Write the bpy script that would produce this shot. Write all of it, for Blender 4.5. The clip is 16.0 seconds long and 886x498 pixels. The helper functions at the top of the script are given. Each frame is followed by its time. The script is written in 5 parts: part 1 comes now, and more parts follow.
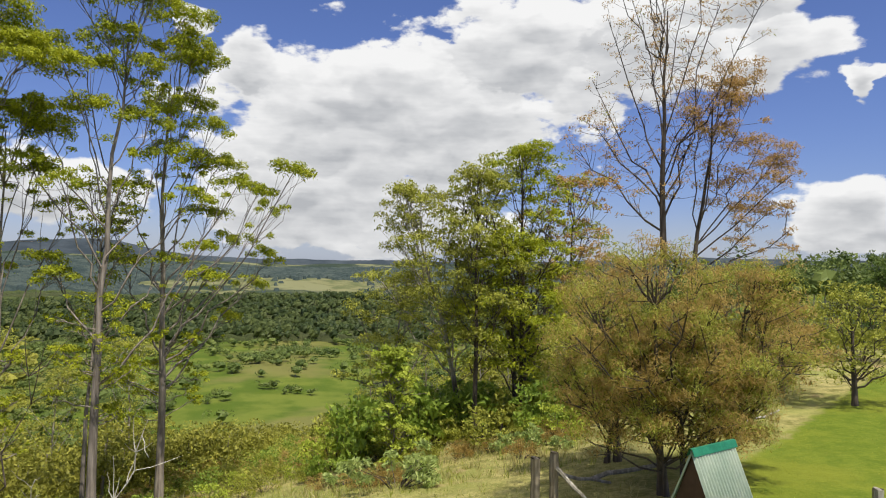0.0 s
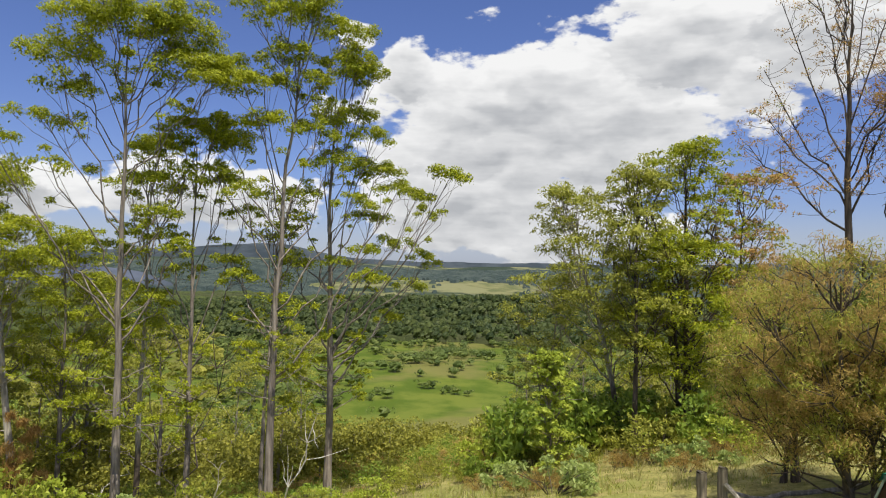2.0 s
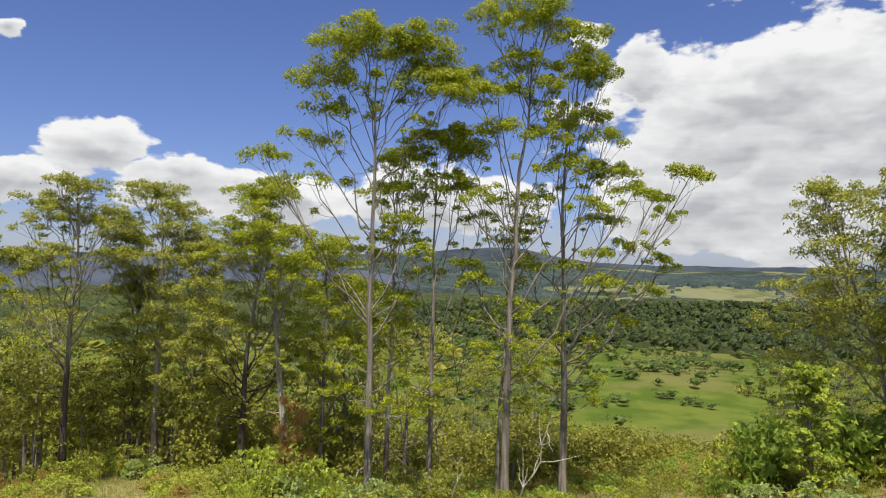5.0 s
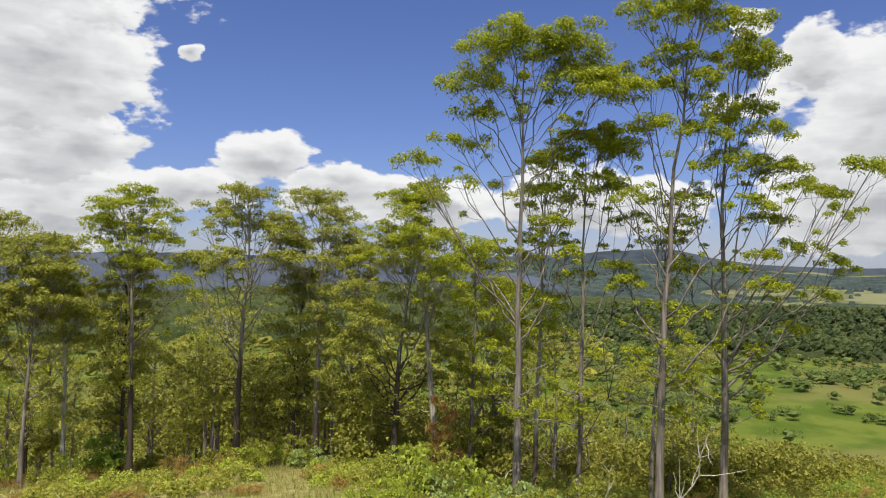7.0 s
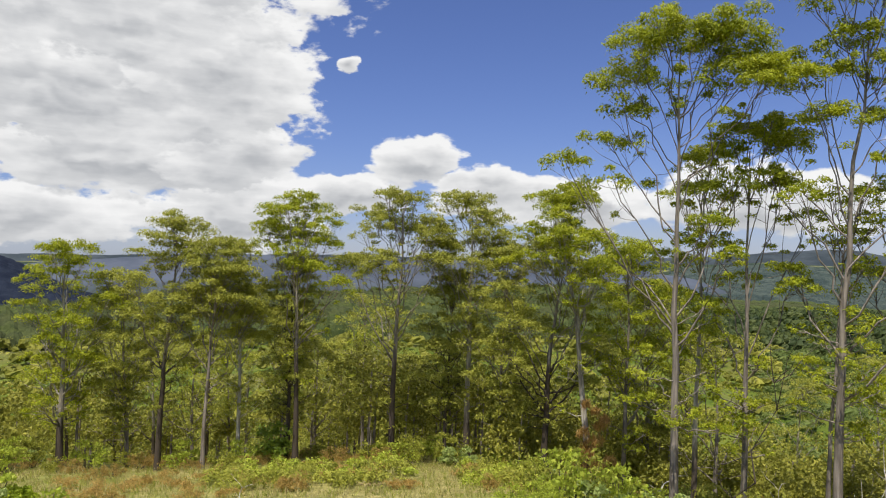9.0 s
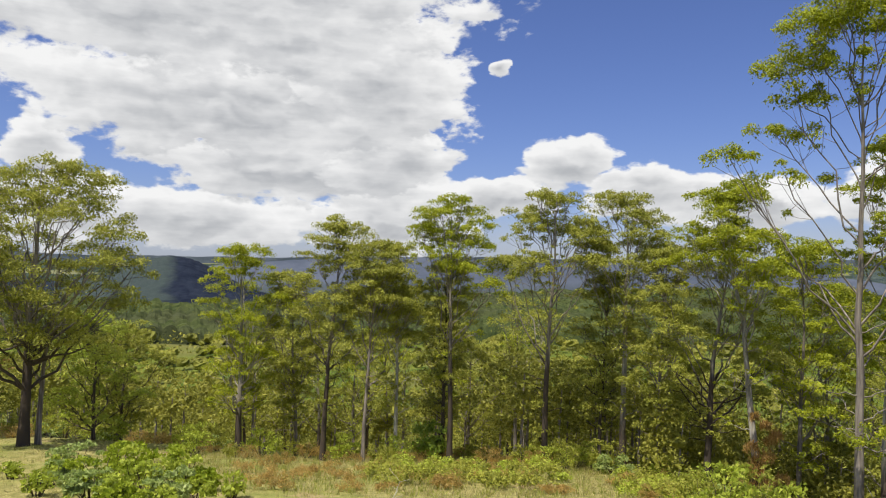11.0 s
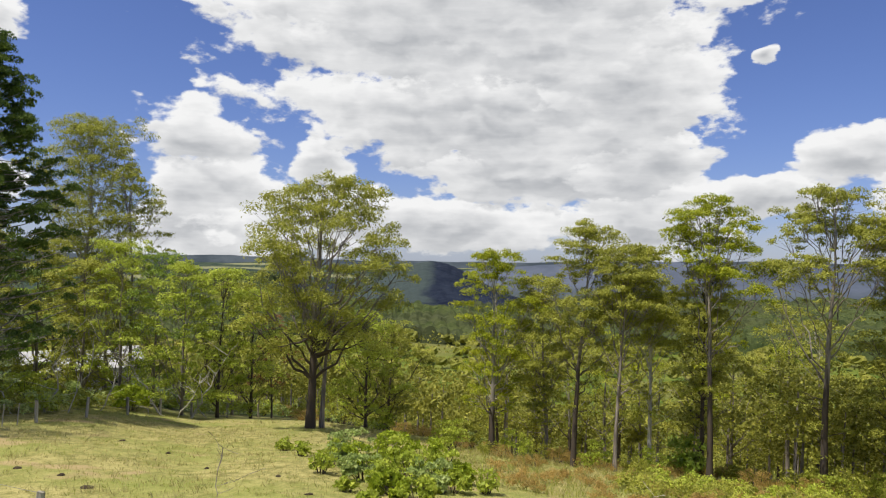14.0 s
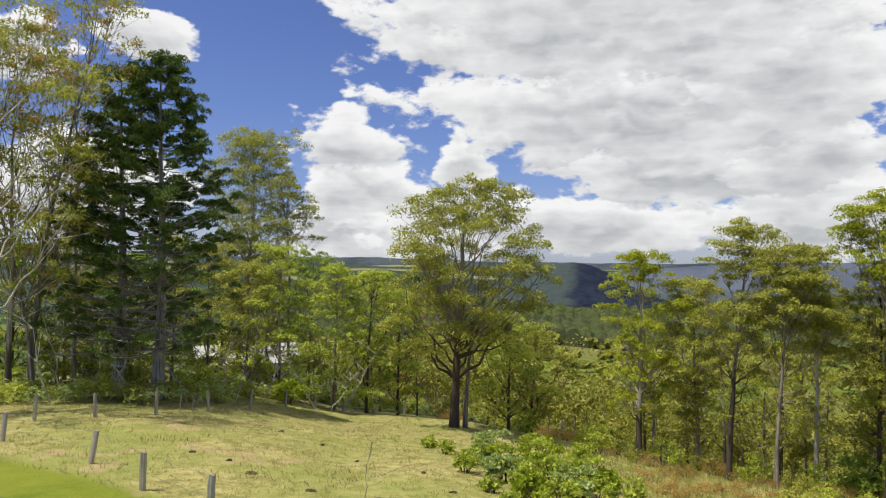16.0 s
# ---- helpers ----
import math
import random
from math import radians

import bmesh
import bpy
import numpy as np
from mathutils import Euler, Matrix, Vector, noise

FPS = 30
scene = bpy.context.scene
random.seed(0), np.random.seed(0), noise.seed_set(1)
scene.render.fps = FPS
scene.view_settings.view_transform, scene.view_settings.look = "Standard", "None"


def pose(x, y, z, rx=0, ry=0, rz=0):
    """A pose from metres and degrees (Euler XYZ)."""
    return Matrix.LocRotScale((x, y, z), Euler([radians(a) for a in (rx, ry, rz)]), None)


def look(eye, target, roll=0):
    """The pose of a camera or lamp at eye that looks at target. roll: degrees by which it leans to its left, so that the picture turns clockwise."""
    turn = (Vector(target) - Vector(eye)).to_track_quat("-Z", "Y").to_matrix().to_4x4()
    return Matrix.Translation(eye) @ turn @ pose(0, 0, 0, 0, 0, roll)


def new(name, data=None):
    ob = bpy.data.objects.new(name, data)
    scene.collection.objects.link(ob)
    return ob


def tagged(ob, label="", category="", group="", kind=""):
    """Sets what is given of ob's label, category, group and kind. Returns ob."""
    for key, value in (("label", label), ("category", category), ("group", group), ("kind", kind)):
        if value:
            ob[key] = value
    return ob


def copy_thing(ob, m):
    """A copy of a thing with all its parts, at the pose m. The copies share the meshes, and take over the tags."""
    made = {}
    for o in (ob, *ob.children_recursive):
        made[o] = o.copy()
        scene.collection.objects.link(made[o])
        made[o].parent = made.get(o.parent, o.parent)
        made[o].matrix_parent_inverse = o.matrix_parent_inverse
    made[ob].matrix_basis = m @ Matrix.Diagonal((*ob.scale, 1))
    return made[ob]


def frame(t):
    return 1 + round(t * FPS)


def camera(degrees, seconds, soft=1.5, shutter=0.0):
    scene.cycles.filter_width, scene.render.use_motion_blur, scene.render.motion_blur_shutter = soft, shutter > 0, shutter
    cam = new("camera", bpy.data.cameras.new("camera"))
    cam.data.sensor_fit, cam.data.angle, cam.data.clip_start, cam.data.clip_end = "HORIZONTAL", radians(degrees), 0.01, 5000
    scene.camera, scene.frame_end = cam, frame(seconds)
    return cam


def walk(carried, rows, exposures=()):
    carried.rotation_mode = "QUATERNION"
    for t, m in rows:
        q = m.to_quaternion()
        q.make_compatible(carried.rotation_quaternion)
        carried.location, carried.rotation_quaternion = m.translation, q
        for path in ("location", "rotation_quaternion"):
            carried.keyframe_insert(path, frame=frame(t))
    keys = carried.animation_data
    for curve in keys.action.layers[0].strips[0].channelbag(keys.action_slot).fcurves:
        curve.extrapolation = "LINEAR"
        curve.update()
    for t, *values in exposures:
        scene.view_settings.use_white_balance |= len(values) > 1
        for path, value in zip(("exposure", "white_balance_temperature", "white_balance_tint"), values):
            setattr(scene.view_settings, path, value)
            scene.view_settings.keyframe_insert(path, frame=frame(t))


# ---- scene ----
# ---- the camera: one stand high over the knoll, panning to the left ----
EYE = 5.5
cam = camera(64.38, 16.0, soft=1.1)
ROWS = [
    (0.0, 0.20, 1.10, 0.91),
    (0.5, 3.36, 1.10, 0.90),
    (1.0, 6.50, 1.11, 0.90),
    (1.5, 9.66, 1.13, 0.90),
    (2.0, 12.81, 1.15, 0.91),
    (2.5, 15.97, 1.16, 0.92),
    (3.0, 19.12, 1.16, 0.93),
    (3.5, 22.28, 1.15, 0.95),
    (4.0, 25.45, 1.15, 0.94),
    (6.5, 40.64, 1.15, 0.94),
    (7.0, 43.64, 1.15, 0.92),
    (7.5, 46.66, 1.16, 0.92),
    (8.0, 49.68, 1.15, 0.92),
    (8.5, 52.72, 1.14, 0.91),
    (9.0, 55.75, 1.09, 0.94),
    (11.5, 71.41, 1.08, 0.95),
    (12.0, 74.86, 1.07, 0.97),
    (12.5, 78.32, 1.10, 0.95),
    (13.0, 81.76, 1.12, 0.94),
    (13.5, 85.02, 1.14, 0.93),
    (14.0, 88.18, 1.16, 0.91),
    (14.5, 91.26, 1.16, 0.88),
    (15.0, 94.15, 1.15, 0.86),
    (15.5, 96.93, 1.14, 0.80),
    (16.0, 99.69, 1.13, 0.78),
]
walk(cam, [(t, pose(0, 0, EYE, 0, 0, yaw) @ pose(0, 0, 0, 90 + pitch, 0, 0) @ pose(0, 0, 0, 0, 0, roll)) for t, yaw, pitch, roll in ROWS])

# ---- sun, sky and clouds ----
SUN_BEARING, SUN_HEIGHT = 212.0, 65.0


def bearing(az, r, z=0.0):
    """A place by its bearing (degrees, anticlockwise from +y) and its distance."""
    a = radians(az)
    return Vector((-r * math.sin(a), r * math.cos(a), z))


sun_data = bpy.data.lights.new("sun", "SUN")
sun_data.energy, sun_data.angle, sun_data.color = 5.0, radians(0.55), (1.0, 0.94, 0.82)
sun = new("sun", sun_data)
sun.matrix_world = look(bearing(SUN_BEARING, 100 * math.cos(radians(SUN_HEIGHT)), 100 * math.sin(radians(SUN_HEIGHT))), (0, 0, 0))

world = bpy.data.worlds.new("sky")
scene.world = world
world.use_nodes = True
wt = world.node_tree
wt.nodes.clear()


class Nodes:
    """Short forms for node trees."""

    def __init__(self, tree):
        self.t = tree

    def node(self, kind, inputs=(), operation=None, use_clamp=None, interpolation_type=None, data_type=None, blend_type=None):
        n = self.t.nodes.new(kind)
        if operation:
            n.operation = operation
        if use_clamp:
            n.use_clamp = use_clamp
        if interpolation_type:
            n.interpolation_type = interpolation_type
        if data_type:
            n.data_type, n.blend_type = data_type, blend_type
        for k, v in dict(inputs).items():
            if isinstance(v, bpy.types.NodeSocket):
                self.t.links.new(v, n.inputs[k])
            else:
                n.inputs[k].default_value = v
        return n

    def math(self, op, a, b=0.0, c=0.0, clamp=False):
        return self.node("ShaderNodeMath", {0: a, 1: b, 2: c}, operation=op, use_clamp=clamp).outputs[0]

    def vec(self, op, a, b=(0, 0, 0)):
        n = self.node("ShaderNodeVectorMath", {0: a}, operation=op)
        if op == "SCALE":
            n.inputs["Scale"].default_value = b
        elif isinstance(b, bpy.types.NodeSocket):
            self.t.links.new(b, n.inputs[1])
        else:
            n.inputs[1].default_value = b
        return n.outputs["Value"] if op in ("LENGTH", "DOT_PRODUCT") else n.outputs["Vector"]

    def noise(self, vector, scale, detail=4.0, rough=0.55, lac=2.0):
        return self.node("ShaderNodeTexNoise", {"Vector": vector, "Scale": scale, "Detail": detail, "Roughness": rough, "Lacunarity": lac}).outputs["Fac"]

    def ramp(self, value, lo, hi, a=0.0, b=1.0, smooth=True):
        return self.node("ShaderNodeMapRange", {0: value, 1: lo, 2: hi, 3: a, 4: b}, interpolation_type="SMOOTHSTEP" if smooth else "LINEAR").outputs[0]

    def mix(self, fac, a, b, blend="MIX"):
        n = self.node("ShaderNodeMix", {0: fac}, data_type="RGBA", blend_type=blend)
        for i, v in ((6, a), (7, b)):
            if isinstance(v, bpy.types.NodeSocket):
                self.t.links.new(v, n.inputs[i])
            else:
                n.inputs[i].default_value = (*v, 1.0)
        return n.outputs[2]


W = Nodes(wt)
ray = W.vec("NORMALIZE", W.node("ShaderNodeTexCoord").outputs["Generated"])
sky_node = W.node("ShaderNodeTexSky")
sky_node.sky_type, sky_node.sun_disc = "NISHITA", False
sky_node.sun_elevation, sky_node.sun_rotation = radians(SUN_HEIGHT), radians(-SUN_BEARING % 360)
sky_node.air_density, sky_node.dust_density, sky_node.ozone_density = 1.0, 0.5, 2.6
sky = sky_node.outputs[0]
xyz = W.node("ShaderNodeSeparateXYZ", {0: ray})
az_deg = W.math("MULTIPLY", W.math("ARCTAN2", W.math("MULTIPLY", xyz.outputs[0], -1.0), xyz.outputs[1]), 57.2958)
el_deg = W.math("MULTIPLY", W.math("ARCSINE", xyz.outputs[2]), 57.2958)
squat = W.vec("MULTIPLY", ray, (1.0, 1.0, 1.9))
drift = W.node("ShaderNodeTexNoise", {"Vector": squat, "Scale": 10.0, "Detail": 4.0, "Roughness": 0.5}).outputs["Color"]
drift = W.vec("MULTIPLY", W.vec("SUBTRACT", drift, (0.5, 0.5, 0.5)), (5.5, 3.2, 0.0))
flat = W.vec("ADD", W.node("ShaderNodeCombineXYZ", {0: az_deg, 1: el_deg}).outputs[0], drift)
billow = W.noise(squat, 15.0, 7.0, 0.52)
puff = W.noise(squat, 60.0, 4.0, 0.6)
bent = W.node("ShaderNodeTexNoise", {"Vector": squat, "Scale": 18.0, "Detail": 3.0}).outputs["Color"]
bent = W.vec("ADD", squat, W.vec("SCALE", W.vec("SUBTRACT", bent, (0.5, 0.5, 0.5)), 0.07))


def heads(at, scale):
    """Rounded heads of cumulus: 1 in the middle of each, less towards the creases."""
    n = W.node("ShaderNodeTexVoronoi", {"Vector": at, "Scale": scale})
    n.feature, n.normalize = "SMOOTH_F1", False
    for k, v in (("Detail", 1.4), ("Roughness", 0.42), ("Lacunarity", 2.3), ("Smoothness", 0.35)):
        n.inputs[k].default_value = v
    return W.math("SUBTRACT", 1.0, n.outputs["Distance"])


head = heads(bent, 11.0)
relief = W.math("SUBTRACT", head, heads(W.vec("ADD", bent, (0, 0, 0.03)), 11.0))
ragged = W.math("ADD", W.math("MULTIPLY", W.math("SUBTRACT", billow, 0.5), 0.85), W.math("ADD", W.math("MULTIPLY", W.math("SUBTRACT", puff, 0.5), 0.3), W.math("MULTIPLY_ADD", head, 0.62, 1.0)))
flat_el = W.node("ShaderNodeSeparateXYZ", {0: flat}).outputs[1]
streak = W.noise(W.vec("MULTIPLY", ray, (1.0, 1.0, 7.0)), 9.0, 5.0, 0.55)
haze_band = W.ramp(el_deg, 5.0, 0.0, 0.0, 0.45)
blue = W.mix(1.0, W.vec("SCALE", sky, 0.090), (0.80, 0.84, 1.24), "MULTIPLY")
painted = W.mix(haze_band, blue, (0.50, 0.58, 0.68))
texture = W.math("ADD", W.ramp(relief, -0.28, 0.28, -0.25, 0.25, smooth=False), W.ramp(billow, 0.34, 0.66, -0.12, 0.12, smooth=False))
texture = W.math("ADD", texture, W.ramp(streak, 0.35, 0.65, -0.1, 0.1, smooth=False))
banks = []


def cloud(az, el, wide, high):
    """A bank of cumulus by its bearing, height and half sizes, in degrees."""
    banks.append((az, el, wide, high))


cloud(4.2, 12.0, 14.8, 5.7)
cloud(10.5, 5.9, 8.9, 5.4)
cloud(6.8, 2.9, 11.7, 2.5)
cloud(-6.3, 17.3, 5.9, 4.6)
cloud(-13.9, 16.6, 8.7, 4.1)
cloud(-24.1, 16.0, 5.2, 3.1)
cloud(-10.8, 14.6, 4.4, 2.6)
cloud(15.9, 15.2, 2.1, 2.5)
cloud(-22.2, 19.3, 5.9, 1.2)
cloud(-0.0, 5.7, 2.3, 1.0)
cloud(-29.3, 4.2, 4.2, 2.2)
cloud(-31.1, 2.2, 4.0, 1.6)
cloud(20.4, 17.8, 1.6, 0.9)
cloud(-30.7, 12.7, 0.7, 1.3)
cloud(73.1, 14.0, 6.7, 4.6)
cloud(72.2, 8.2, 5.3, 2.8)
cloud(71.4, 3.9, 6.8, 2.8)
cloud(63.2, 15.3, 0.8, 0.8)
cloud(58.2, 8.2, 3.2, 2.1)
cloud(63.8, 5.1, 4.5, 1.5)
cloud(52.1, 5.8, 4.9, 1.8)
cloud(45.7, 4.8, 6.9, 2.1)
cloud(32.0, 5.0, 9.0, 2.5)
cloud(87.1, 17.8, 19.2, 3.3)
cloud(85.1, 12.3, 17.2, 3.9)
cloud(86.5, 22.0, 19.5, 5.0)
cloud(98.1, 7.9, 2.4, 1.7)
cloud(79.5, 7.5, 11.4, 2.7)
cloud(91.2, 3.2, 14.2, 2.5)
cloud(108.7, 9.6, 4.2, 2.5)
cloud(106.4, 5.9, 5.2, 2.5)
cloud(107.1, 2.6, 5.3, 2.4)
cloud(123.2, 16.6, 3.3, 1.6)
cloud(127.5, 5.2, 7.2, 3.6)
cloud(131.5, 14.4, 4.0, 2.2)


def paint_bank(under, az, el, wide, high):
    """Lay one bank over what is behind it: bright billowed rim and top, grey underside."""
    d = W.vec("LENGTH", W.vec("MULTIPLY", W.vec("SUBTRACT", flat, (az, el, 0)), (1 / wide, 1 / high, 0)))
    body = W.math("SUBTRACT", ragged, d)
    lift = W.math("MULTIPLY_ADD", flat_el, 0.42 / high, -0.42 * el / high)
    rim = W.ramp(body, 0.08, 1.0, 0.86, 0.34)
    light = W.math("ADD", W.math("ADD", lift, rim), texture)
    tone = W.mix(W.math("ADD", light, 0.0, clamp=True), (0.47, 0.485, 0.51), (0.91, 0.91, 0.91))
    return W.mix(W.ramp(body, -0.02, 0.2), under, tone)


for bank in sorted(banks, key=lambda b: b[1] - 0.4 * b[3]):
    painted = paint_bank(painted, *bank)
veil = W.ramp(W.math("MULTIPLY", W.noise(ray, 3.2, 3.0, 0.5), W.ramp(el_deg, 22.0, 34.0, 0.0, 3.6)), 1.5, 1.9)
final = W.mix(veil, painted, (0.72, 0.73, 0.745))
back = W.node("ShaderNodeBackground", {"Color": final, "Strength": 1.0})
wt.links.new(back.outputs[0], W.node("ShaderNodeOutputWorld").inputs[0])

# ---- materials ----


def material(name):
    m = bpy.data.materials.new(name)
    m.use_nodes = True
    m.node_tree.nodes.clear()
    n = Nodes(m.node_tree)
    out = n.node("ShaderNodeOutputMaterial")
    return m, n, out


def finish(n, out, colour, rough=0.8, bump=None, bump_size=0.02, strength=0.6, metallic=0.0, specular=0.3):
    shader = n.node("ShaderNodeBsdfPrincipled", {"Base Color": colour if isinstance(colour, bpy.types.NodeSocket) else (*colour, 1), "Roughness": rough, "Metallic": metallic, "Specular IOR Level": specular})
    if bump is not None:
        b = n.node("ShaderNodeBump", {"Strength": strength, "Distance": bump_size, "Height": bump})
        n.t.links.new(b.outputs[0], shader.inputs["Normal"])
    n.t.links.new(shader.outputs[0], out.inputs[0])
    return shader


def leaf_material(name, dark, mid, light, patch=0.35, through_light=0.38):
    """Leaves: each its own tone, clumps of drier and fresher growth, light let through."""
    m, n, out = material(name)
    island = n.node("ShaderNodeNewGeometry").outputs["Random Per Island"]
    where = n.node("ShaderNodeTexCoord").outputs["Object"]
    tone = n.mix(n.ramp(island, 0.0, 0.55), dark, mid)
    tone = n.mix(n.ramp(island, 0.5, 1.0), tone, light)
    clump = n.ramp(n.noise(where, patch, 3.0), 0.38, 0.66)
    tone = n.mix(n.math("MULTIPLY", clump, 0.4), tone, light)
    leaf = n.node("ShaderNodeBsdfPrincipled", {"Base Color": tone, "Roughness": 0.55, "Specular IOR Level": 0.22})
    glow = n.node("ShaderNodeBsdfTranslucent", {"Color": n.mix(0.5, tone, light)})
    mixed = n.node("ShaderNodeMixShader", {0: through_light, 1: leaf.outputs[0], 2: glow.outputs[0]})
    n.t.links.new(mixed.outputs[0], out.inputs[0])
    return m


def bark_material(name, pale, dark, streak=1.0, low=None):
    m, n, out = material(name)
    where = n.node("ShaderNodeTexCoord").outputs["Object"]
    long_grain = n.vec("MULTIPLY", where, (9.0, 9.0, 0.7))
    a = n.noise(long_grain, 1.0, 5.0, 0.6)
    b = n.noise(where, 1.1, 3.0)
    colour = n.mix(n.ramp(a, 0.35, 0.68), dark, pale)
    colour = n.mix(n.math("MULTIPLY", n.ramp(b, 0.45, 0.7), 0.5 * streak), colour, dark)
    if low:  # rough dark bark on the lowest metres
        z = n.node("ShaderNodeSeparateXYZ", {0: where}).outputs[2]
        edge = n.math("ADD", z, n.math("MULTIPLY", a, 2.0))
        colour = n.mix(n.ramp(edge, low[1] + 1.6, low[1]), colour, low[0])
    finish(n, out, colour, 0.85, a, 0.03, 0.7)
    return m


def plain_material(name, c1, c2, scale=6.0, rough=0.7, metallic=0.0, bump=0.004):
    m, n, out = material(name)
    where = n.node("ShaderNodeTexCoord").outputs["Object"]
    a = n.noise(where, scale, 5.0, 0.6)
    b = n.noise(where, scale * 7, 3.0, 0.6)
    f = n.math("ADD", n.math("MULTIPLY", a, 0.7), n.math("MULTIPLY", b, 0.3))
    finish(n, out, n.mix(n.ramp(f, 0.36, 0.64), c1, c2), rough, b, bump, 0.5, metallic)
    return m


LEAF_GUM = leaf_material("gum_leaves", (0.111, 0.154, 0.010), (0.287, 0.336, 0.018), (0.468, 0.484, 0.031))
LEAF_OLIVE = leaf_material("olive_gum_leaves", (0.142, 0.160, 0.022), (0.295, 0.312, 0.044), (0.46, 0.458, 0.08))
LEAF_BROWN = leaf_material("browned_leaves", (0.20, 0.105, 0.03), (0.42, 0.245, 0.07), (0.58, 0.39, 0.14))
LEAF_DRY = leaf_material("tea_tree_leaves", (0.190, 0.145, 0.036), (0.381, 0.278, 0.074), (0.594, 0.415, 0.147), through_light=0.55)
LEAF_FRESH = leaf_material("fresh_shrub_leaves", (0.182, 0.231, 0.029), (0.341, 0.424, 0.044), (0.572, 0.616, 0.094))
LEAF_PALE = leaf_material("pale_shrub_leaves", (0.18, 0.25, 0.06), (0.33, 0.42, 0.11), (0.52, 0.58, 0.22))
LEAF_DARK = leaf_material("dark_rainforest_leaves", (0.10, 0.165, 0.022), (0.19, 0.28, 0.036), (0.33, 0.42, 0.06))
LEAF_PINE = leaf_material("hoop_pine_needles", (0.045, 0.085, 0.022), (0.08, 0.135, 0.028), (0.16, 0.22, 0.04), through_light=0.35)
LEAF_YELLOW = leaf_material("yellow_green_leaves", (0.12, 0.18, 0.01), (0.26, 0.34, 0.02), (0.42, 0.48, 0.04))
LEAF_RED = leaf_material("rusty_leaves", (0.16, 0.05, 0.025), (0.26, 0.09, 0.04), (0.33, 0.16, 0.07))
WOODS_NEAR = leaf_material("valley_woods_leaves", (0.108, 0.118, 0.018), (0.225, 0.232, 0.034), (0.37, 0.352, 0.058), patch=0.09, through_light=0.25)
WOODS_VALLEY = leaf_material("valley_bush_leaves", (0.055, 0.09, 0.022), (0.115, 0.16, 0.036), (0.20, 0.245, 0.06), patch=0.07, through_light=0.25)
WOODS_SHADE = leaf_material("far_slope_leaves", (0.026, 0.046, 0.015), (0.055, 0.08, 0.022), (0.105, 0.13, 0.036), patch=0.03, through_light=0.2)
BARK_GREY = bark_material("grey_gum_bark", (0.36, 0.31, 0.265), (0.14, 0.118, 0.10))
BARK_PALE = bark_material("pale_gum_bark", (0.52, 0.48, 0.40), (0.24, 0.21, 0.17), low=((0.09, 0.07, 0.055), 3.2))
BARK_DARK = bark_material("dark_rough_bark", (0.15, 0.115, 0.09), (0.05, 0.04, 0.032))
BARK_TWO = bark_material("two_tone_gum_bark", (0.36, 0.32, 0.27), (0.17, 0.145, 0.12), low=((0.075, 0.058, 0.046), 6.5))
BARK_WHITE = bark_material("bleached_branch_bark", (0.62, 0.59, 0.52), (0.34, 0.31, 0.26))
BARK_PINE = bark_material("pine_bark", (0.50, 0.46, 0.40), (0.16, 0.135, 0.11))
GRASS_BLADE = leaf_material("dry_grass_blades", (0.25, 0.235, 0.07), (0.40, 0.36, 0.13), (0.55, 0.48, 0.23), patch=0.25, through_light=0.3)
GRASS_GREEN = leaf_material("green_grass_blades", (0.14, 0.18, 0.025), (0.27, 0.31, 0.045), (0.42, 0.43, 0.10), patch=0.3, through_light=0.3)
POST_OLD = bark_material("old_strainer_wood", (0.31, 0.26, 0.19), (0.12, 0.10, 0.07))
POST_WOOD = bark_material("weathered_post_wood", (0.46, 0.42, 0.35), (0.19, 0.17, 0.135))
ROOF_PALE = plain_material("pale_green_corrugated_steel", (0.34, 0.42, 0.33), (0.46, 0.52, 0.42), 2.5, 0.45, 0.0)
ROOF_CAP = plain_material("green_ridge_paint", (0.015, 0.14, 0.075), (0.03, 0.22, 0.12), 3.0, 0.4)
GABLE_BROWN = plain_material("brown_painted_board", (0.055, 0.027, 0.018), (0.085, 0.042, 0.03), 2.0, 0.6)
WIRE_STEEL = plain_material("galvanised_wire", (0.22, 0.21, 0.2), (0.34, 0.33, 0.31), 20.0, 0.5, 0.8)
WHITE_WALL = plain_material("white_weatherboard", (0.45, 0.43, 0.39), (0.62, 0.60, 0.56), 1.2, 0.6)
PALE_ROOF = plain_material("pale_sheet_roof", (0.36, 0.36, 0.35), (0.48, 0.47, 0.45), 1.5, 0.4)
DARK_GLASS = plain_material("dark_window_glass", (0.02, 0.025, 0.03), (0.04, 0.045, 0.05), 1.0, 0.1)

# ground: mown lawn by the house, dry paddock, meadow in the valley, forest floor
GROUND, G, g_out = material("grass_ground")
place = G.node("ShaderNodeTexCoord").outputs["Object"]
gx = G.node("ShaderNodeSeparateXYZ", {0: place})
fine = G.noise(place, 9.0, 5.0, 0.65)
tuft = G.noise(place, 1.6, 5.0, 0.6)
broad = G.noise(place, 0.16, 4.0, 0.55)
huge = G.noise(place, 0.012, 4.0, 0.55)
blend_f = G.math("ADD", G.math("MULTIPLY", fine, 0.45), G.math("MULTIPLY", tuft, 0.55))
paddock = G.mix(G.ramp(blend_f, 0.36, 0.64), (0.165, 0.16, 0.045), (0.43, 0.375, 0.15))
paddock = G.mix(G.math("MULTIPLY", G.ramp(broad, 0.42, 0.62), 0.65), paddock, (0.22, 0.25, 0.055))
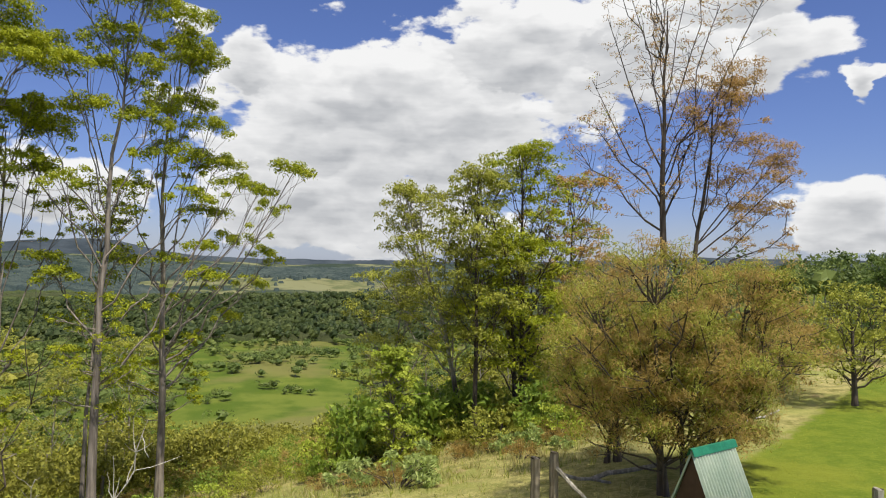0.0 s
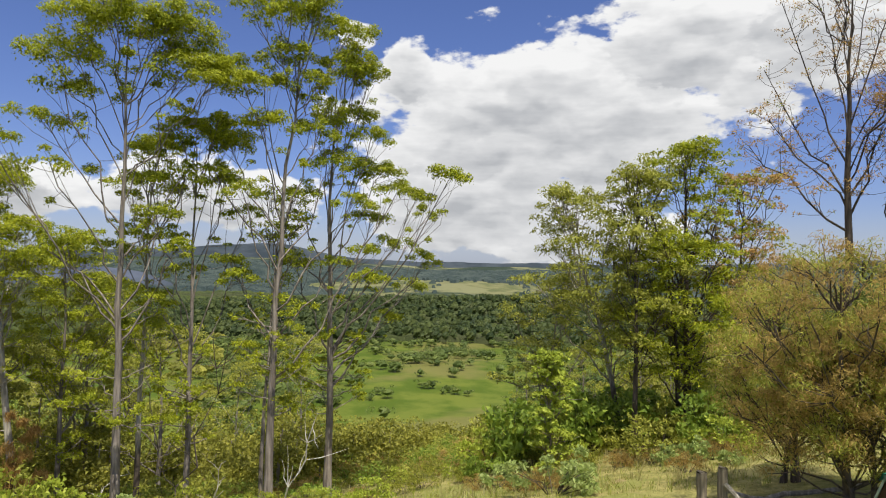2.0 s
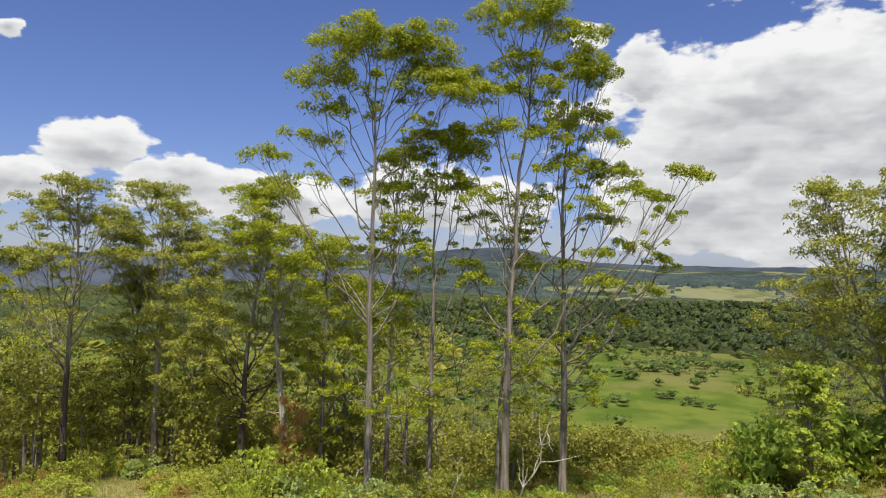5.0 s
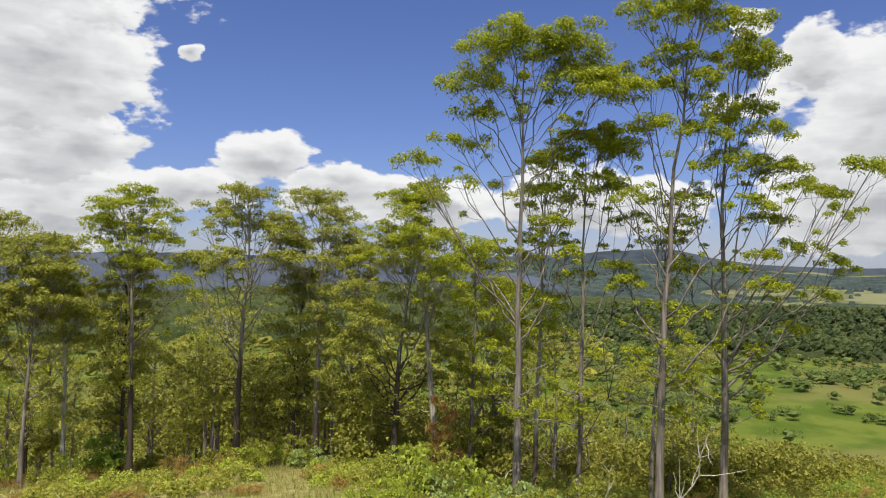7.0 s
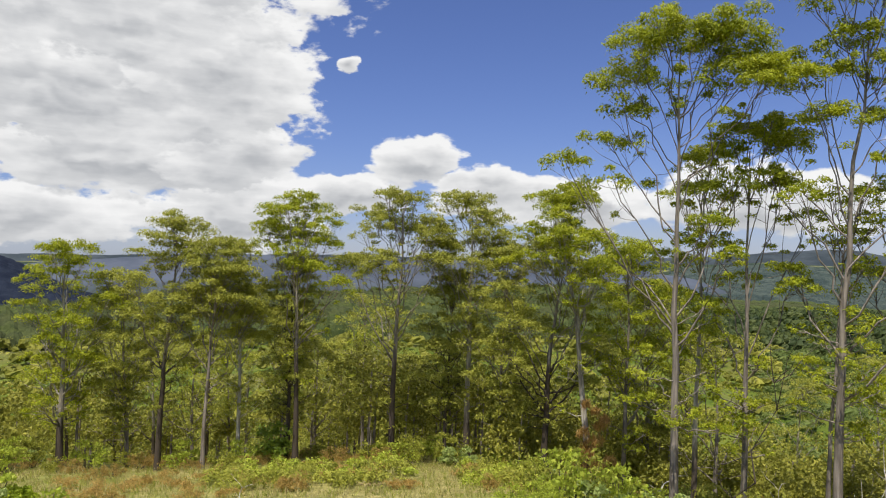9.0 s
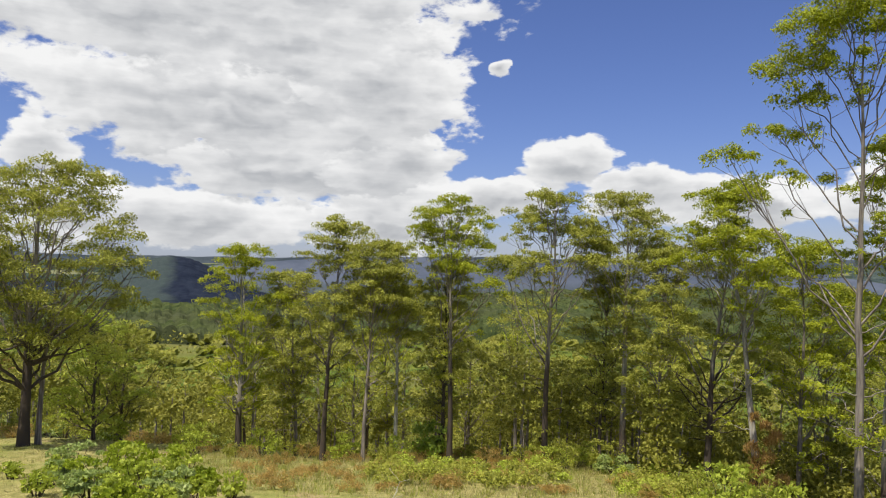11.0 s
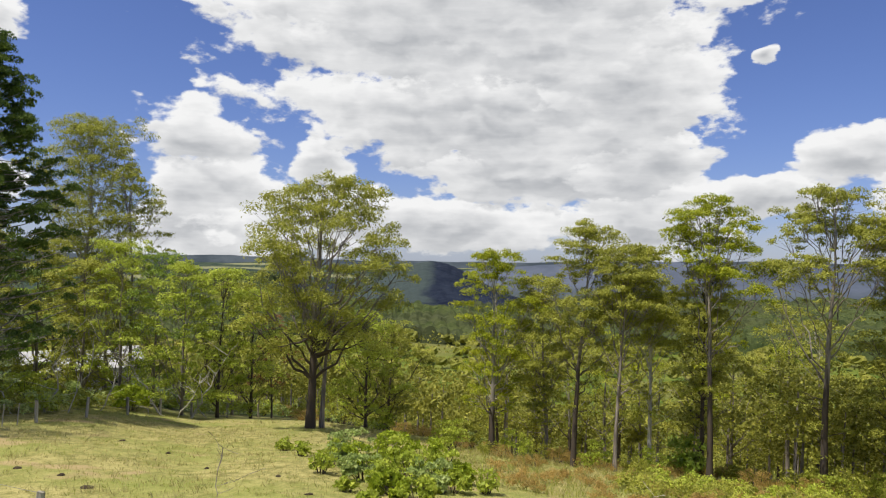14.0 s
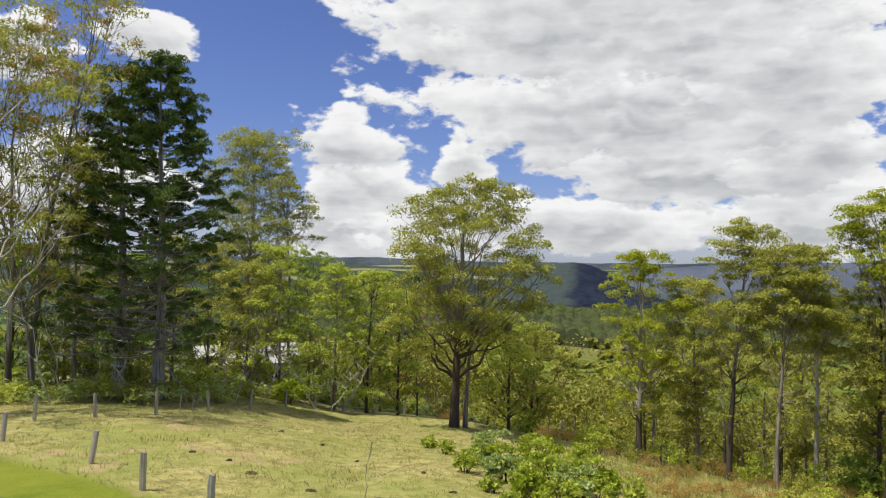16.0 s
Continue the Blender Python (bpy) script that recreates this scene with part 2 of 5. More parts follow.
paddock = G.mix(G.math("MULTIPLY", G.ramp(G.noise(place, 0.31, 3.0), 0.60, 0.70), 0.75), paddock, (0.40, 0.29, 0.16))
lawn = G.mix(G.ramp(blend_f, 0.36, 0.66), (0.095, 0.14, 0.012), (0.165, 0.205, 0.022))
lawn = G.mix(G.math("MULTIPLY", G.ramp(broad, 0.45, 0.65), 0.5), lawn, (0.23, 0.24, 0.028))
meadow = G.mix(G.ramp(G.noise(place, 0.05, 5.0), 0.38, 0.62), (0.075, 0.115, 0.013), (0.135, 0.165, 0.026))
meadow = G.mix(G.math("MULTIPLY", G.ramp(huge, 0.5, 0.62), 0.8), meadow, (0.17, 0.16, 0.05))
floor_wood = G.mix(G.ramp(G.noise(place, 0.35, 5.0), 0.38, 0.62), (0.035, 0.055, 0.018), (0.09, 0.105, 0.03))
away = G.vec("LENGTH", G.vec("MULTIPLY", place, (1, 1, 0)))
east_line = G.math("ADD", G.math("MULTIPLY", gx.outputs[0], 0.76), G.math("MULTIPLY", gx.outputs[1], -0.65))
wobble = G.math("MULTIPLY", G.math("SUBTRACT", tuft, 0.5), 1.6)
is_lawn = G.ramp(G.math("ADD", east_line, wobble), -7.0, -6.5)
is_lawn = G.math("MULTIPLY", is_lawn, G.ramp(gx.outputs[1], 0.0, 2.0))
house_lawn = G.ramp(G.math("ADD", G.math("ADD", G.math("MULTIPLY", gx.outputs[0], 0.92), G.math("MULTIPLY", gx.outputs[1], -0.4)), wobble), -11.6, -10.8)
house_lawn = G.math("MULTIPLY", house_lawn, G.ramp(gx.outputs[1], 2.0, 0.0))
is_lawn = G.math("MAXIMUM", is_lawn, house_lawn)
near = G.mix(is_lawn, paddock, lawn)
far_ground = G.mix(G.ramp(G.math("ADD", away, G.math("MULTIPLY", G.math("SUBTRACT", broad, 0.5), 120.0)), 210.0, 260.0), floor_wood, meadow)
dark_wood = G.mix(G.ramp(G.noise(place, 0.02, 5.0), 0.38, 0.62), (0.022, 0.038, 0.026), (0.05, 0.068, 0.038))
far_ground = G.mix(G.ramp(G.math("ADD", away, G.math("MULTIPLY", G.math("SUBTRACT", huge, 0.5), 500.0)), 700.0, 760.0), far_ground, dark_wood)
# ground round the hill: cloud shadow and haze painted as dark blue
hill_shadow_reach = G.vec("LENGTH", G.vec("SUBTRACT", G.vec("MULTIPLY", place, (1, 1, 0)), tuple(bearing(88.6, 1250))))
far_ground = G.mix(G.ramp(hill_shadow_reach, 330.0, 240.0), far_ground, (0.018, 0.026, 0.036))
pasture = G.vec("LENGTH", G.vec("MULTIPLY", G.vec("SUBTRACT", place, tuple(bearing(12, 1680))), (1.0, 1.3, 0.0)))
far_ground = G.mix(G.ramp(G.math("ADD", pasture, G.math("MULTIPLY", G.math("SUBTRACT", G.noise(place, 0.006, 5.0), 0.5), 1100.0)), 330.0, 290.0), far_ground, G.mix(G.ramp(G.noise(place, 0.022, 5.0, 0.65), 0.4, 0.6), (0.11, 0.125, 0.05), (0.205, 0.20, 0.095)))
plateau = G.ramp(G.math("ADD", away, G.math("MULTIPLY", G.math("SUBTRACT", huge, 0.5), 900.0)), 1500.0, 1600.0)
far_ground = G.mix(G.math("MULTIPLY", plateau, G.ramp(G.noise(place, 0.0035, 4.0), 0.57, 0.61)), far_ground, (0.20, 0.20, 0.10))
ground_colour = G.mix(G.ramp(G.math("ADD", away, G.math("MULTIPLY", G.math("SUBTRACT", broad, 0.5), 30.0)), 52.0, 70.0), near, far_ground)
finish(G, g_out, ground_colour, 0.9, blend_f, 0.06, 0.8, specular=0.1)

# ---- the lie of the land ----


def knots(az, *pairs):
    a, b = zip(*pairs)
    return np.interp(az, a, b)


def bumps(x, y, size, seed):
    """Soft rolling unevenness of about that size."""
    rng = np.random.default_rng(seed)
    z = 0
    for k in range(5):
        a, p = rng.uniform(0, 2 * np.pi), rng.uniform(0, 6, 2)
        f = 2 * np.pi / (size * rng.uniform(0.6, 1.5))
        z = z + np.sin(f * (x * np.cos(a) + y * np.sin(a)) + p[0]) * np.cos(0.7 * f * (y * np.cos(a) - x * np.sin(a)) + p[1])
    return z / 3.0


def smooth(e0, e1, v):
    k = np.clip((v - e0) / (e1 - e0), 0, 1)
    return k * k * (3 - 2 * k)


def land(x, y):
    """Height of the ground: a grassy knoll that falls to a wide valley with wooded ridges beyond, shaped by bearing to
    fit the camera's view.
    """
    x, y = np.asarray(x, float), np.asarray(y, float)
    r = np.hypot(x, y)
    az = np.degrees(np.arctan2(-x, y))
    slope = knots(az, (-180, .01), (-30, .0), (-18, .03), (-8, .09), (2, .15), (12, .205), (22, .25), (30, .27), (41, .26), (50, .215), (78, .21), (86, .19), (98, .15), (107, .14), (112, .115), (118, .09), (126, .07), (150, .03), (180, .01))
    steeper = knots(az, (-180, .0), (-40, .02), (-15, .05), (0, .13), (80, .13), (95, .07), (110, .03), (130, .02), (180, .0))
    z = -slope * np.maximum(0, r - 12) - steeper * np.maximum(0, r - 50) + 0.10 * bumps(x, y, 9, 1) * smooth(6, 16, r)
    valley = -69.5 + 3.5 * bumps(x, y, 320, 2) * smooth(150, 400, r)
    k = 10.0
    z = np.where(np.maximum(z, valley) > 40, z, k * np.logaddexp(z / k, valley / k))
    crest = knots(az, (-180, .0), (-30, -.1), (-15, -.2), (0, -.35), (14, -.45), (22, -.1), (30, .3), (38, -.1), (50, -.4), (90, -.5), (100, -.3), (180, -.1))
    rim = np.tan(np.radians(crest)) * 3600 + 5.5 + 12 * bumps(x, y, 700, 3)
    z = z + (rim - z) * smooth(1350, 3500, r)
    for b, d, h, w, l in HILLS:
        p = bearing(b, d)
        a = radians(b)
        along, across = -np.sin(a) * (x - p.x) + np.cos(a) * (y - p.y), np.cos(a) * (x - p.x) + np.sin(a) * (y - p.y)
        z = z + h * np.exp(-(along / l) ** 2 - (across / w) ** 2)
    return z


# hills: bearing, distance, height, half width across and along the bearing
HILLS = [(12, 1750, 26, 330, 260), (88.6, 1250, 66, 105, 200), (10, 1060, 15, 420, 170), (-24, 420, 16, 260, 140), (30, 2300, 30, 260, 300), (45, 1500, 26, 500, 250), (103, 1300, 40, 260, 250)]


def mesh_of(name, verts, faces, mats, smooth_shade=False):
    """A mesh from arrays; faces all have the same number of corners."""
    verts, faces = np.asarray(verts, np.float32), np.asarray(faces, np.int32)
    me = bpy.data.meshes.new(name)
    n, k = faces.shape
    me.vertices.add(len(verts))
    me.vertices.foreach_set("co", verts.ravel())
    me.loops.add(n * k)
    me.loops.foreach_set("vertex_index", faces.ravel())
    me.polygons.add(n)
    me.polygons.foreach_set("loop_start", np.arange(0, n * k, k, dtype=np.int32))
    me.polygons.foreach_set("loop_total", np.full(n, k, np.int32))
    me.polygons.foreach_set("use_smooth", np.full(n, smooth_shade))
    me.materials.append(mats)
    me.update(calc_edges=True)
    return me


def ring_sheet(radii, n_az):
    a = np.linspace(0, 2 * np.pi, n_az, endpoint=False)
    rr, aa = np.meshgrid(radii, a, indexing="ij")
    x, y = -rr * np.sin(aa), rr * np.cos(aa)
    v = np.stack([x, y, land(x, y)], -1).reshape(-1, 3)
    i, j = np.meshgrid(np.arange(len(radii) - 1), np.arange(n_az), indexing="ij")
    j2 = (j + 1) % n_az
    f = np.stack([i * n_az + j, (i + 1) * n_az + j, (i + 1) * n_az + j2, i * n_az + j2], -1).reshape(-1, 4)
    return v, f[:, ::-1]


# the rings of the ground are centred under the camera
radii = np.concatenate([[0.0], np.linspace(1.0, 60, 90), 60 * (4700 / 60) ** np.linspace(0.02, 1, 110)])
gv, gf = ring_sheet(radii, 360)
ground = tagged(new("ground", mesh_of("ground", gv, gf, GROUND, True)), "dry grass knoll and green wooded valley fitted to the view", "ground", kind="structure")

# ---- the farthest ridges: a plain backdrop on the horizon, its haze painted as glow ----
FAR_RIDGE, R, r_out = material("distance_haze_glow")
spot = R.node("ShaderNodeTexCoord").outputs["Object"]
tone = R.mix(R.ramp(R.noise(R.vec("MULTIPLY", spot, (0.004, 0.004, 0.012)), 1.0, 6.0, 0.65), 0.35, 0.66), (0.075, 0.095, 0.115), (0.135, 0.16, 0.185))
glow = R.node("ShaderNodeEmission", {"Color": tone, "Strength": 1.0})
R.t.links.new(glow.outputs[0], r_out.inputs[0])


def ridge_line(name, r, profile, seed, rough, mat):
    az = np.linspace(profile[0][0], profile[-1][0], 700)
    el = knots(az, *profile)
    a = np.radians(az)
    x, y = -r * np.sin(a), r * np.cos(a)
    z = EYE + r * np.tan(np.radians(el)) + rough * (bumps(x, y, 420, seed) + 0.5 * bumps(x, y, 150, seed + 1) + 0.25 * bumps(x, y, 50, seed + 2))
    rows = [np.stack([x * k, y * k, z * 0 + zz if i == 0 else z - zz], 1) for i, (k, zz) in enumerate(((0.97, -150.0), (1.0, 0.0), (1.03, 200.0)))]
    n = len(az)
    f = [(i * n + j, i * n + j + 1, (i + 1) * n + j + 1, (i + 1) * n + j) for i in range(2) for j in range(n - 1)]
    return tagged(new(name, mesh_of(name, np.concatenate(rows), f, mat, True)), "far wooded ranges, blue haze painted as glow", "ridge", kind="structure")


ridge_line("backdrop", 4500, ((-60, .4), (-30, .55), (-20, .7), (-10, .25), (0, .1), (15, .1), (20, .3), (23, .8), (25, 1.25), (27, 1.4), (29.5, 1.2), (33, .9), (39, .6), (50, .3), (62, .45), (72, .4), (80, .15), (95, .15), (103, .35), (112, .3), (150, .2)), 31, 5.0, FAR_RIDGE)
# nearer strip before the rim: blue haze painted as glow, greyer green low down
BLUE_RANGE, R, r_out = material("painted_range_haze")
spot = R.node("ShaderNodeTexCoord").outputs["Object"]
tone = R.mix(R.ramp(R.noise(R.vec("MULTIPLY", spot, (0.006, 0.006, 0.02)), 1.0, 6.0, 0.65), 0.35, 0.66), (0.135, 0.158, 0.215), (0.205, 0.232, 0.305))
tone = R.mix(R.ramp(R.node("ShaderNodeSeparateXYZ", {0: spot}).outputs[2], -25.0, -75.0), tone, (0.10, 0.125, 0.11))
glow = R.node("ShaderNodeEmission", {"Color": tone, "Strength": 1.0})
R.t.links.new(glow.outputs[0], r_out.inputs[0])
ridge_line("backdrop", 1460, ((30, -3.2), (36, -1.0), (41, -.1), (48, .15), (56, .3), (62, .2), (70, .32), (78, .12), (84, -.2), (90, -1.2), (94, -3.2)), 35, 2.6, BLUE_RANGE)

# ---- growing things ----


class Buffer:
    """Collects quads of one part."""

    def __init__(self):
        self.v, self.f, self.n = [], [], 0

    def add(self, verts, faces):
        self.v.append(np.asarray(verts, float).reshape(-1, 3))
        self.f.append(np.asarray(faces, int) + self.n)
        self.n += len(self.v[-1])

    def tube(self, path, radii, sides=6):
        path, radii = np.asarray(path, float), np.asarray(radii, float)
        t = np.gradient(path, axis=0)
        t /= np.linalg.norm(t, axis=1, keepdims=True) + 1e-9
        ref = np.where(np.abs(t[:, 2:3]) > 0.9, [[1.0, 0, 0]], [[0, 0, 1.0]])
        u = np.cross(t, ref)
        u /= np.linalg.norm(u, axis=1, keepdims=True) + 1e-9
        w = np.cross(t, u)
        a = np.linspace(0, 2 * np.pi, sides, endpoint=False)
        ring = path[:, None] + radii[:, None, None] * (u[:, None] * np.cos(a)[None, :, None] + w[:, None] * np.sin(a)[None, :, None])
        i, j = np.meshgrid(np.arange(len(path) - 1), np.arange(sides), indexing="ij")
        k = (j + 1) % sides
        self.add(ring, np.stack([i * sides + j, i * sides + k, (i + 1) * sides + k, (i + 1) * sides + j], -1).reshape(-1, 4))

    def leaves(self, rng, p, long, wide, hang=0.5, face=None):
        """One pointed leaf at each place of p; face: the way that its tuft's surface looks there."""
        n = len(p)
        d = rng.normal(size=(n, 3)) * 0.7 + [0, 0, -hang]
        if face is None:
            face = rng.normal(size=(n, 3))
        else:
            face = face + rng.normal(size=(n, 3)) * 0.45
            face = face / (np.linalg.norm(face, axis=1, keepdims=True) + 1e-9)
            d = d - 0.8 * face * np.sum(d * face, axis=1, keepdims=True)
        d /= np.linalg.norm(d, axis=1, keepdims=True) + 1e-9
        s = np.cross(d, face)
        s /= np.linalg.norm(s, axis=1, keepdims=True) + 1e-9
        k = rng.uniform(0.65, 1.3, (n, 1))
        d, s = d * long * k / 2, s * wide * k / 2
        self.add(np.stack([p + d, p + s - d * 0.7, p - s - d], 1), np.arange(3 * n).reshape(-1, 3))

    def object(self, name, mat, parent=None, label="", shade=False):
        ob = new(name, mesh_of(name, np.concatenate(self.v), np.concatenate(self.f), mat, shade))
        ob.parent = parent
        if label:
            ob["label"] = label
        return ob


def clump(rng, centre, size, flat, count):
    """Places on and in a domed tuft of foliage."""
    d = rng.normal(size=(count, 3))
    d /= np.linalg.norm(d, axis=1, keepdims=True)
    d[:, 2] = np.where(d[:, 2] < -0.1, -d[:, 2], d[:, 2])
    return centre + d * size * rng.uniform(0.3, 1.0, (count, 1)) ** 0.5 * [1, 1, flat]


def tuft_leaves(rng, centre, size, flat, count):
    """Places in a flat-based cap of leaves with a ragged hanging fringe, and the way each faces."""
    d = rng.normal(size=(count, 3))
    d /= np.linalg.norm(d, axis=1, keepdims=True)
    d[:, 2] = np.where(d[:, 2] < -0.15, -d[:, 2], d[:, 2])
    squash = np.array([rng.uniform(0.75, 1.3), rng.uniform(0.75, 1.3), flat])
    p = centre + d * size * rng.uniform(0.12, 1.0, (count, 1)) ** 0.45 * squash
    fringe = rng.random(count) < 0.22
    p[fringe, 2] -= size * rng.uniform(0.1, 0.6, fringe.sum())
    return p, d + [0, 0, 0.55]


def bend(rng, a, b, arch, n=6, wob=0.03):
    """A limb's line from a to b, which first spreads and then rises (arch above 0)."""
    a, b = np.asarray(a, float), np.asarray(b, float)
    u = np.linspace(0, 1, n)[:, None]
    p = a + (b - a) * u
    span = np.linalg.norm(b - a)
    p[:, 2] -= arch * span * (u[:, 0] * (1 - u[:, 0]))
    p[1:-1] += rng.normal(size=(n - 2, 3)) * wob * span
    return p


def tree(name, az, r, height, crown_from, spread, seed, leaf, bark, label, limbs=None, count=13, girth=0.2, lean=0.0, tuft=0.75, per=150,
         flat=0.68, leaf_long=0.17, leaf_wide=0.075, twigs=4, arch=0.18, low=0.0, stems=1, steep=0.55, hang=0.5, sink=0.15, forms="dome", second=None, twig_from=0.66, spray=True, category="tree", group="gum trees on the slope"):
    """A tapered trunk with limbs, twigs and leaf tufts. limbs: (from, aside, to, tuft size), where from and to are shares of the height."""
    rng = np.random.default_rng(seed)
    wood, crown = Buffer(), Buffer()
    tips = []

    def limb(a, b, ra, size, sub=twigs):
        if not spray:
            return twiggy(a, b, ra, size, sub)
        line = bend(rng, a, b, arch, 7, 0.025)
        n = len(line) - 1
        wood.tube(line, np.linspace(ra, max(0.016, ra * 0.3), n + 1), 4)
        b = line[-1]
        wide = size * rng.uniform(1.05, 1.35)
        count_in = sub + 2
        for k in range(count_in):  # a domed plate of tufts over the limb's end
            rho, turn_in = math.sqrt((k + 0.35) / count_in), k * 2.4 + rng.uniform(-0.4, 0.4)
            e = b + np.array([math.cos(turn_in) * rho * wide, math.sin(turn_in) * rho * wide, wide * (0.25 - 0.4 * rho * rho) + rng.normal() * 0.17 * wide])
            u = rng.uniform(0.62, 0.96) * n
            i = min(int(u), n - 1)
            s = line[i] + (line[i + 1] - line[i]) * (u - i)
            wood.tube(bend(rng, s, e - [0, 0, 0.1 * size], 0.12, 3, 0.05), np.linspace(max(0.013, ra * 0.3), 0.007, 3), 3)
            tips.append((e, size * rng.uniform(0.42, 0.68)))
        for k in range(max(1, sub // 2)):  # small sprays on the way there
            u = rng.uniform(0.4, 0.8) * n
            i = min(int(u), n - 1)
            s = line[i] + (line[i + 1] - line[i]) * (u - i)
            away = rng.normal(size=3) * [1, 1, 0.4] + [0, 0, 0.35]
            e = s + away / np.linalg.norm(away) * rng.uniform(0.5, 1.1)
            wood.tube(bend(rng, s, e, 0.15, 3), np.linspace(0.014, 0.006, 3), 3)
            tips.append((e, size * rng.uniform(0.24, 0.4)))

    def twiggy(a, b, ra, size, sub):
        line = bend(rng, a, b, arch)
        wood.tube(line, np.linspace(ra, max(0.018, ra * 0.25), len(line)), 5)
        span = np.linalg.norm(np.asarray(b) - a)
        tips.append((line[-1], size * 0.85))
        for k in range(sub + 1):
            u = rng.uniform(twig_from, 1.0)
            s = line[0] + (line[-1] - line[0]) * u
            i = min(int(u * 5), 4)
            s = line[i] + (line[i + 1] - line[i]) * (u * 5 - i)
            way = line[i + 1] - line[i]
            away = rng.normal(size=3) * [0.85, 0.85, 0.5] + 0.55 * way / (np.linalg.norm(way) + 1e-9) + [0, 0, 0.3]
            e = s + away / np.linalg.norm(away) * (0.35 + min(span, 4.2) * rng.uniform(0.1, 0.27))
            wood.tube(bend(rng, s, e, 0.18, 3), np.linspace(max(0.014, ra * 0.28), 0.008, 3), 3)
            tips.append((e, size * rng.uniform(0.5, 0.82)))

    for stem in range(stems):
        off = rng.normal(size=2) * girth * (1.6 if stems > 1 else 0)
        tall = height * (1.0 if stem == 0 else rng.uniform(0.6, 0.9))
        s = np.linspace(0, 1, 12)
        out = rng.normal(size=2) * spread * (0.5 if stems > 1 else 0.0)
        trunk = np.stack([off[0] + (lean + out[0]) * s ** 1.4 + np.cumsum(rng.normal(size=12)) * 0.006 * height * s, off[1] + out[1] * s ** 1.4 + np.cumsum(rng.normal(size=12)) * 0.006 * height * s, -sink + tall * 0.93 * s], 1)
        rad = girth * (1 - 0.88 * s) * (1 + 0.25 * np.exp(-s * 22)) * (1.0 if stem == 0 else 0.75)
        wood.tube(trunk, rad, 9)

        def on(q):
            return np.array([np.interp(q, s, trunk[:, k]) for k in range(3)]), np.interp(q, s, rad)

        if limbs is not None and stem == 0:
            for q0, aside, q1, size in limbs:
                a, ra = on(q0)
                c, _ = on(min(q1, 1.0))
                b = np.array([c[0] + aside, c[1] + rng.uniform(-0.7, 0.7) * max(0.8, abs(aside) * 0.7), height * q1 - size * flat])
                limb(a, b, max(0.02, ra * 0.40), size)
        else:
            turn = rng.uniform(0, 6.28)
            for k in range(count):
                v = ((k + rng.uniform(0, 1)) / count) ** 0.85
                if forms == "umbrella":  # a thin domed shell of foliage held high
                    side = math.sqrt(rng.uniform(0.02, 1.0))
                    v = 1.0 - 0.55 * side ** 2 - (0.3 * rng.random() if rng.random() < 0.35 else 0.0)
                elif forms == "cone":
                    side = (1.0 - 0.8 * v) * rng.uniform(0.6, 1.0)
                else:
                    wide = math.sqrt(max(0.04, 1 - ((v - 0.4) / 0.62) ** 2)) if v > 0.4 else (0.55 + 1.1 * v if forms == "dome" else 0.8 + 0.5 * v)
                    side = wide * rng.uniform(0.45, 1.0)
                reach = spread * side
                turn += 2.4 + rng.uniform(-0.5, 0.5)
                size = tuft * rng.uniform(0.75, 1.25)
                zt = tall * (crown_from + (1 - crown_from) * max(0.0, v)) - size * flat * 0.7
                start = min(0.88, max(crown_from * rng.uniform(0.5, 1.15), zt / tall - reach / tall * rng.uniform(0.9, 1.9) * (steep / 0.55)))
                a, ra = on(start)
                c, _ = on(min(zt / tall, 1.0))
                limb(a, np.array([c[0] + math.cos(turn) * reach, c[1] + math.sin(turn) * reach, zt]), max(0.015, ra * 0.42), size)
        top, _ = on(1.0)
        for k in range(4):
            limb(on(0.86)[0], top + [*(rng.normal(size=2) * spread * 0.28), tall * 0.07 - tuft * flat * 0.6], 0.03, tuft, 2)
        if low:  # thin young growth along the bare trunk
            for k in range(int(low)):
                a, ra = on(rng.uniform(0.2, max(0.25, crown_from)))
                d = rng.normal(size=2)
                d = d / np.linalg.norm(d) * rng.uniform(0.4, 1.0) * spread * 0.55
                limb(a, a + [d[0], d[1], rng.uniform(0.1, 0.9)], 0.025, tuft * 0.5, 1)
    dense = 1.4 if spray else 1.0
    sets = [tuft_leaves(rng, c, z, flat * 0.95, max(6, int(dense * per * (z / tuft) ** 2 * rng.uniform(0.55, 1.3)))) for c, z in tips]
    pts, face = np.concatenate([q[0] for q in sets]), np.concatenate([q[1] for q in sets])
    if second is None:
        crown.leaves(rng, pts, leaf_long, leaf_wide, hang, face)
    p = bearing(az, r)
    base = new(name)
    base.matrix_world = pose(p.x, p.y, float(land(p.x, p.y)), 0, 0, az)
    wood.object("trunk", bark, base, shade=True)
    if second is not None:  # a crown of two growths, the one still green, the other browned
        part_a = np.repeat(rng.random(len(sets)), [len(q[0]) for q in sets]) * 0.7 + rng.random(len(pts)) * 0.3 < second[1]
        other = Buffer()
        crown.leaves(rng, pts[~part_a], leaf_long, leaf_wide, hang, face[~part_a])
        other.leaves(rng, pts[part_a], leaf_long, leaf_wide, hang, face[part_a])
        other.object("browned_foliage" if second[0] is LEAF_BROWN else "green_foliage", second[0], base, second[2])
    crown.object("crown", leaf, base)
    return tagged(base, label, category, group)


def gum_height(az, r, top):
    """Height of a tree whose top stands at that angle over the eye's level."""
    p = bearing(az, r)
    return r * math.tan(radians(top)) + EYE - float(land(p.x, p.y))


TALL = "very tall slender gum with grey trunk and bright leaf tufts"
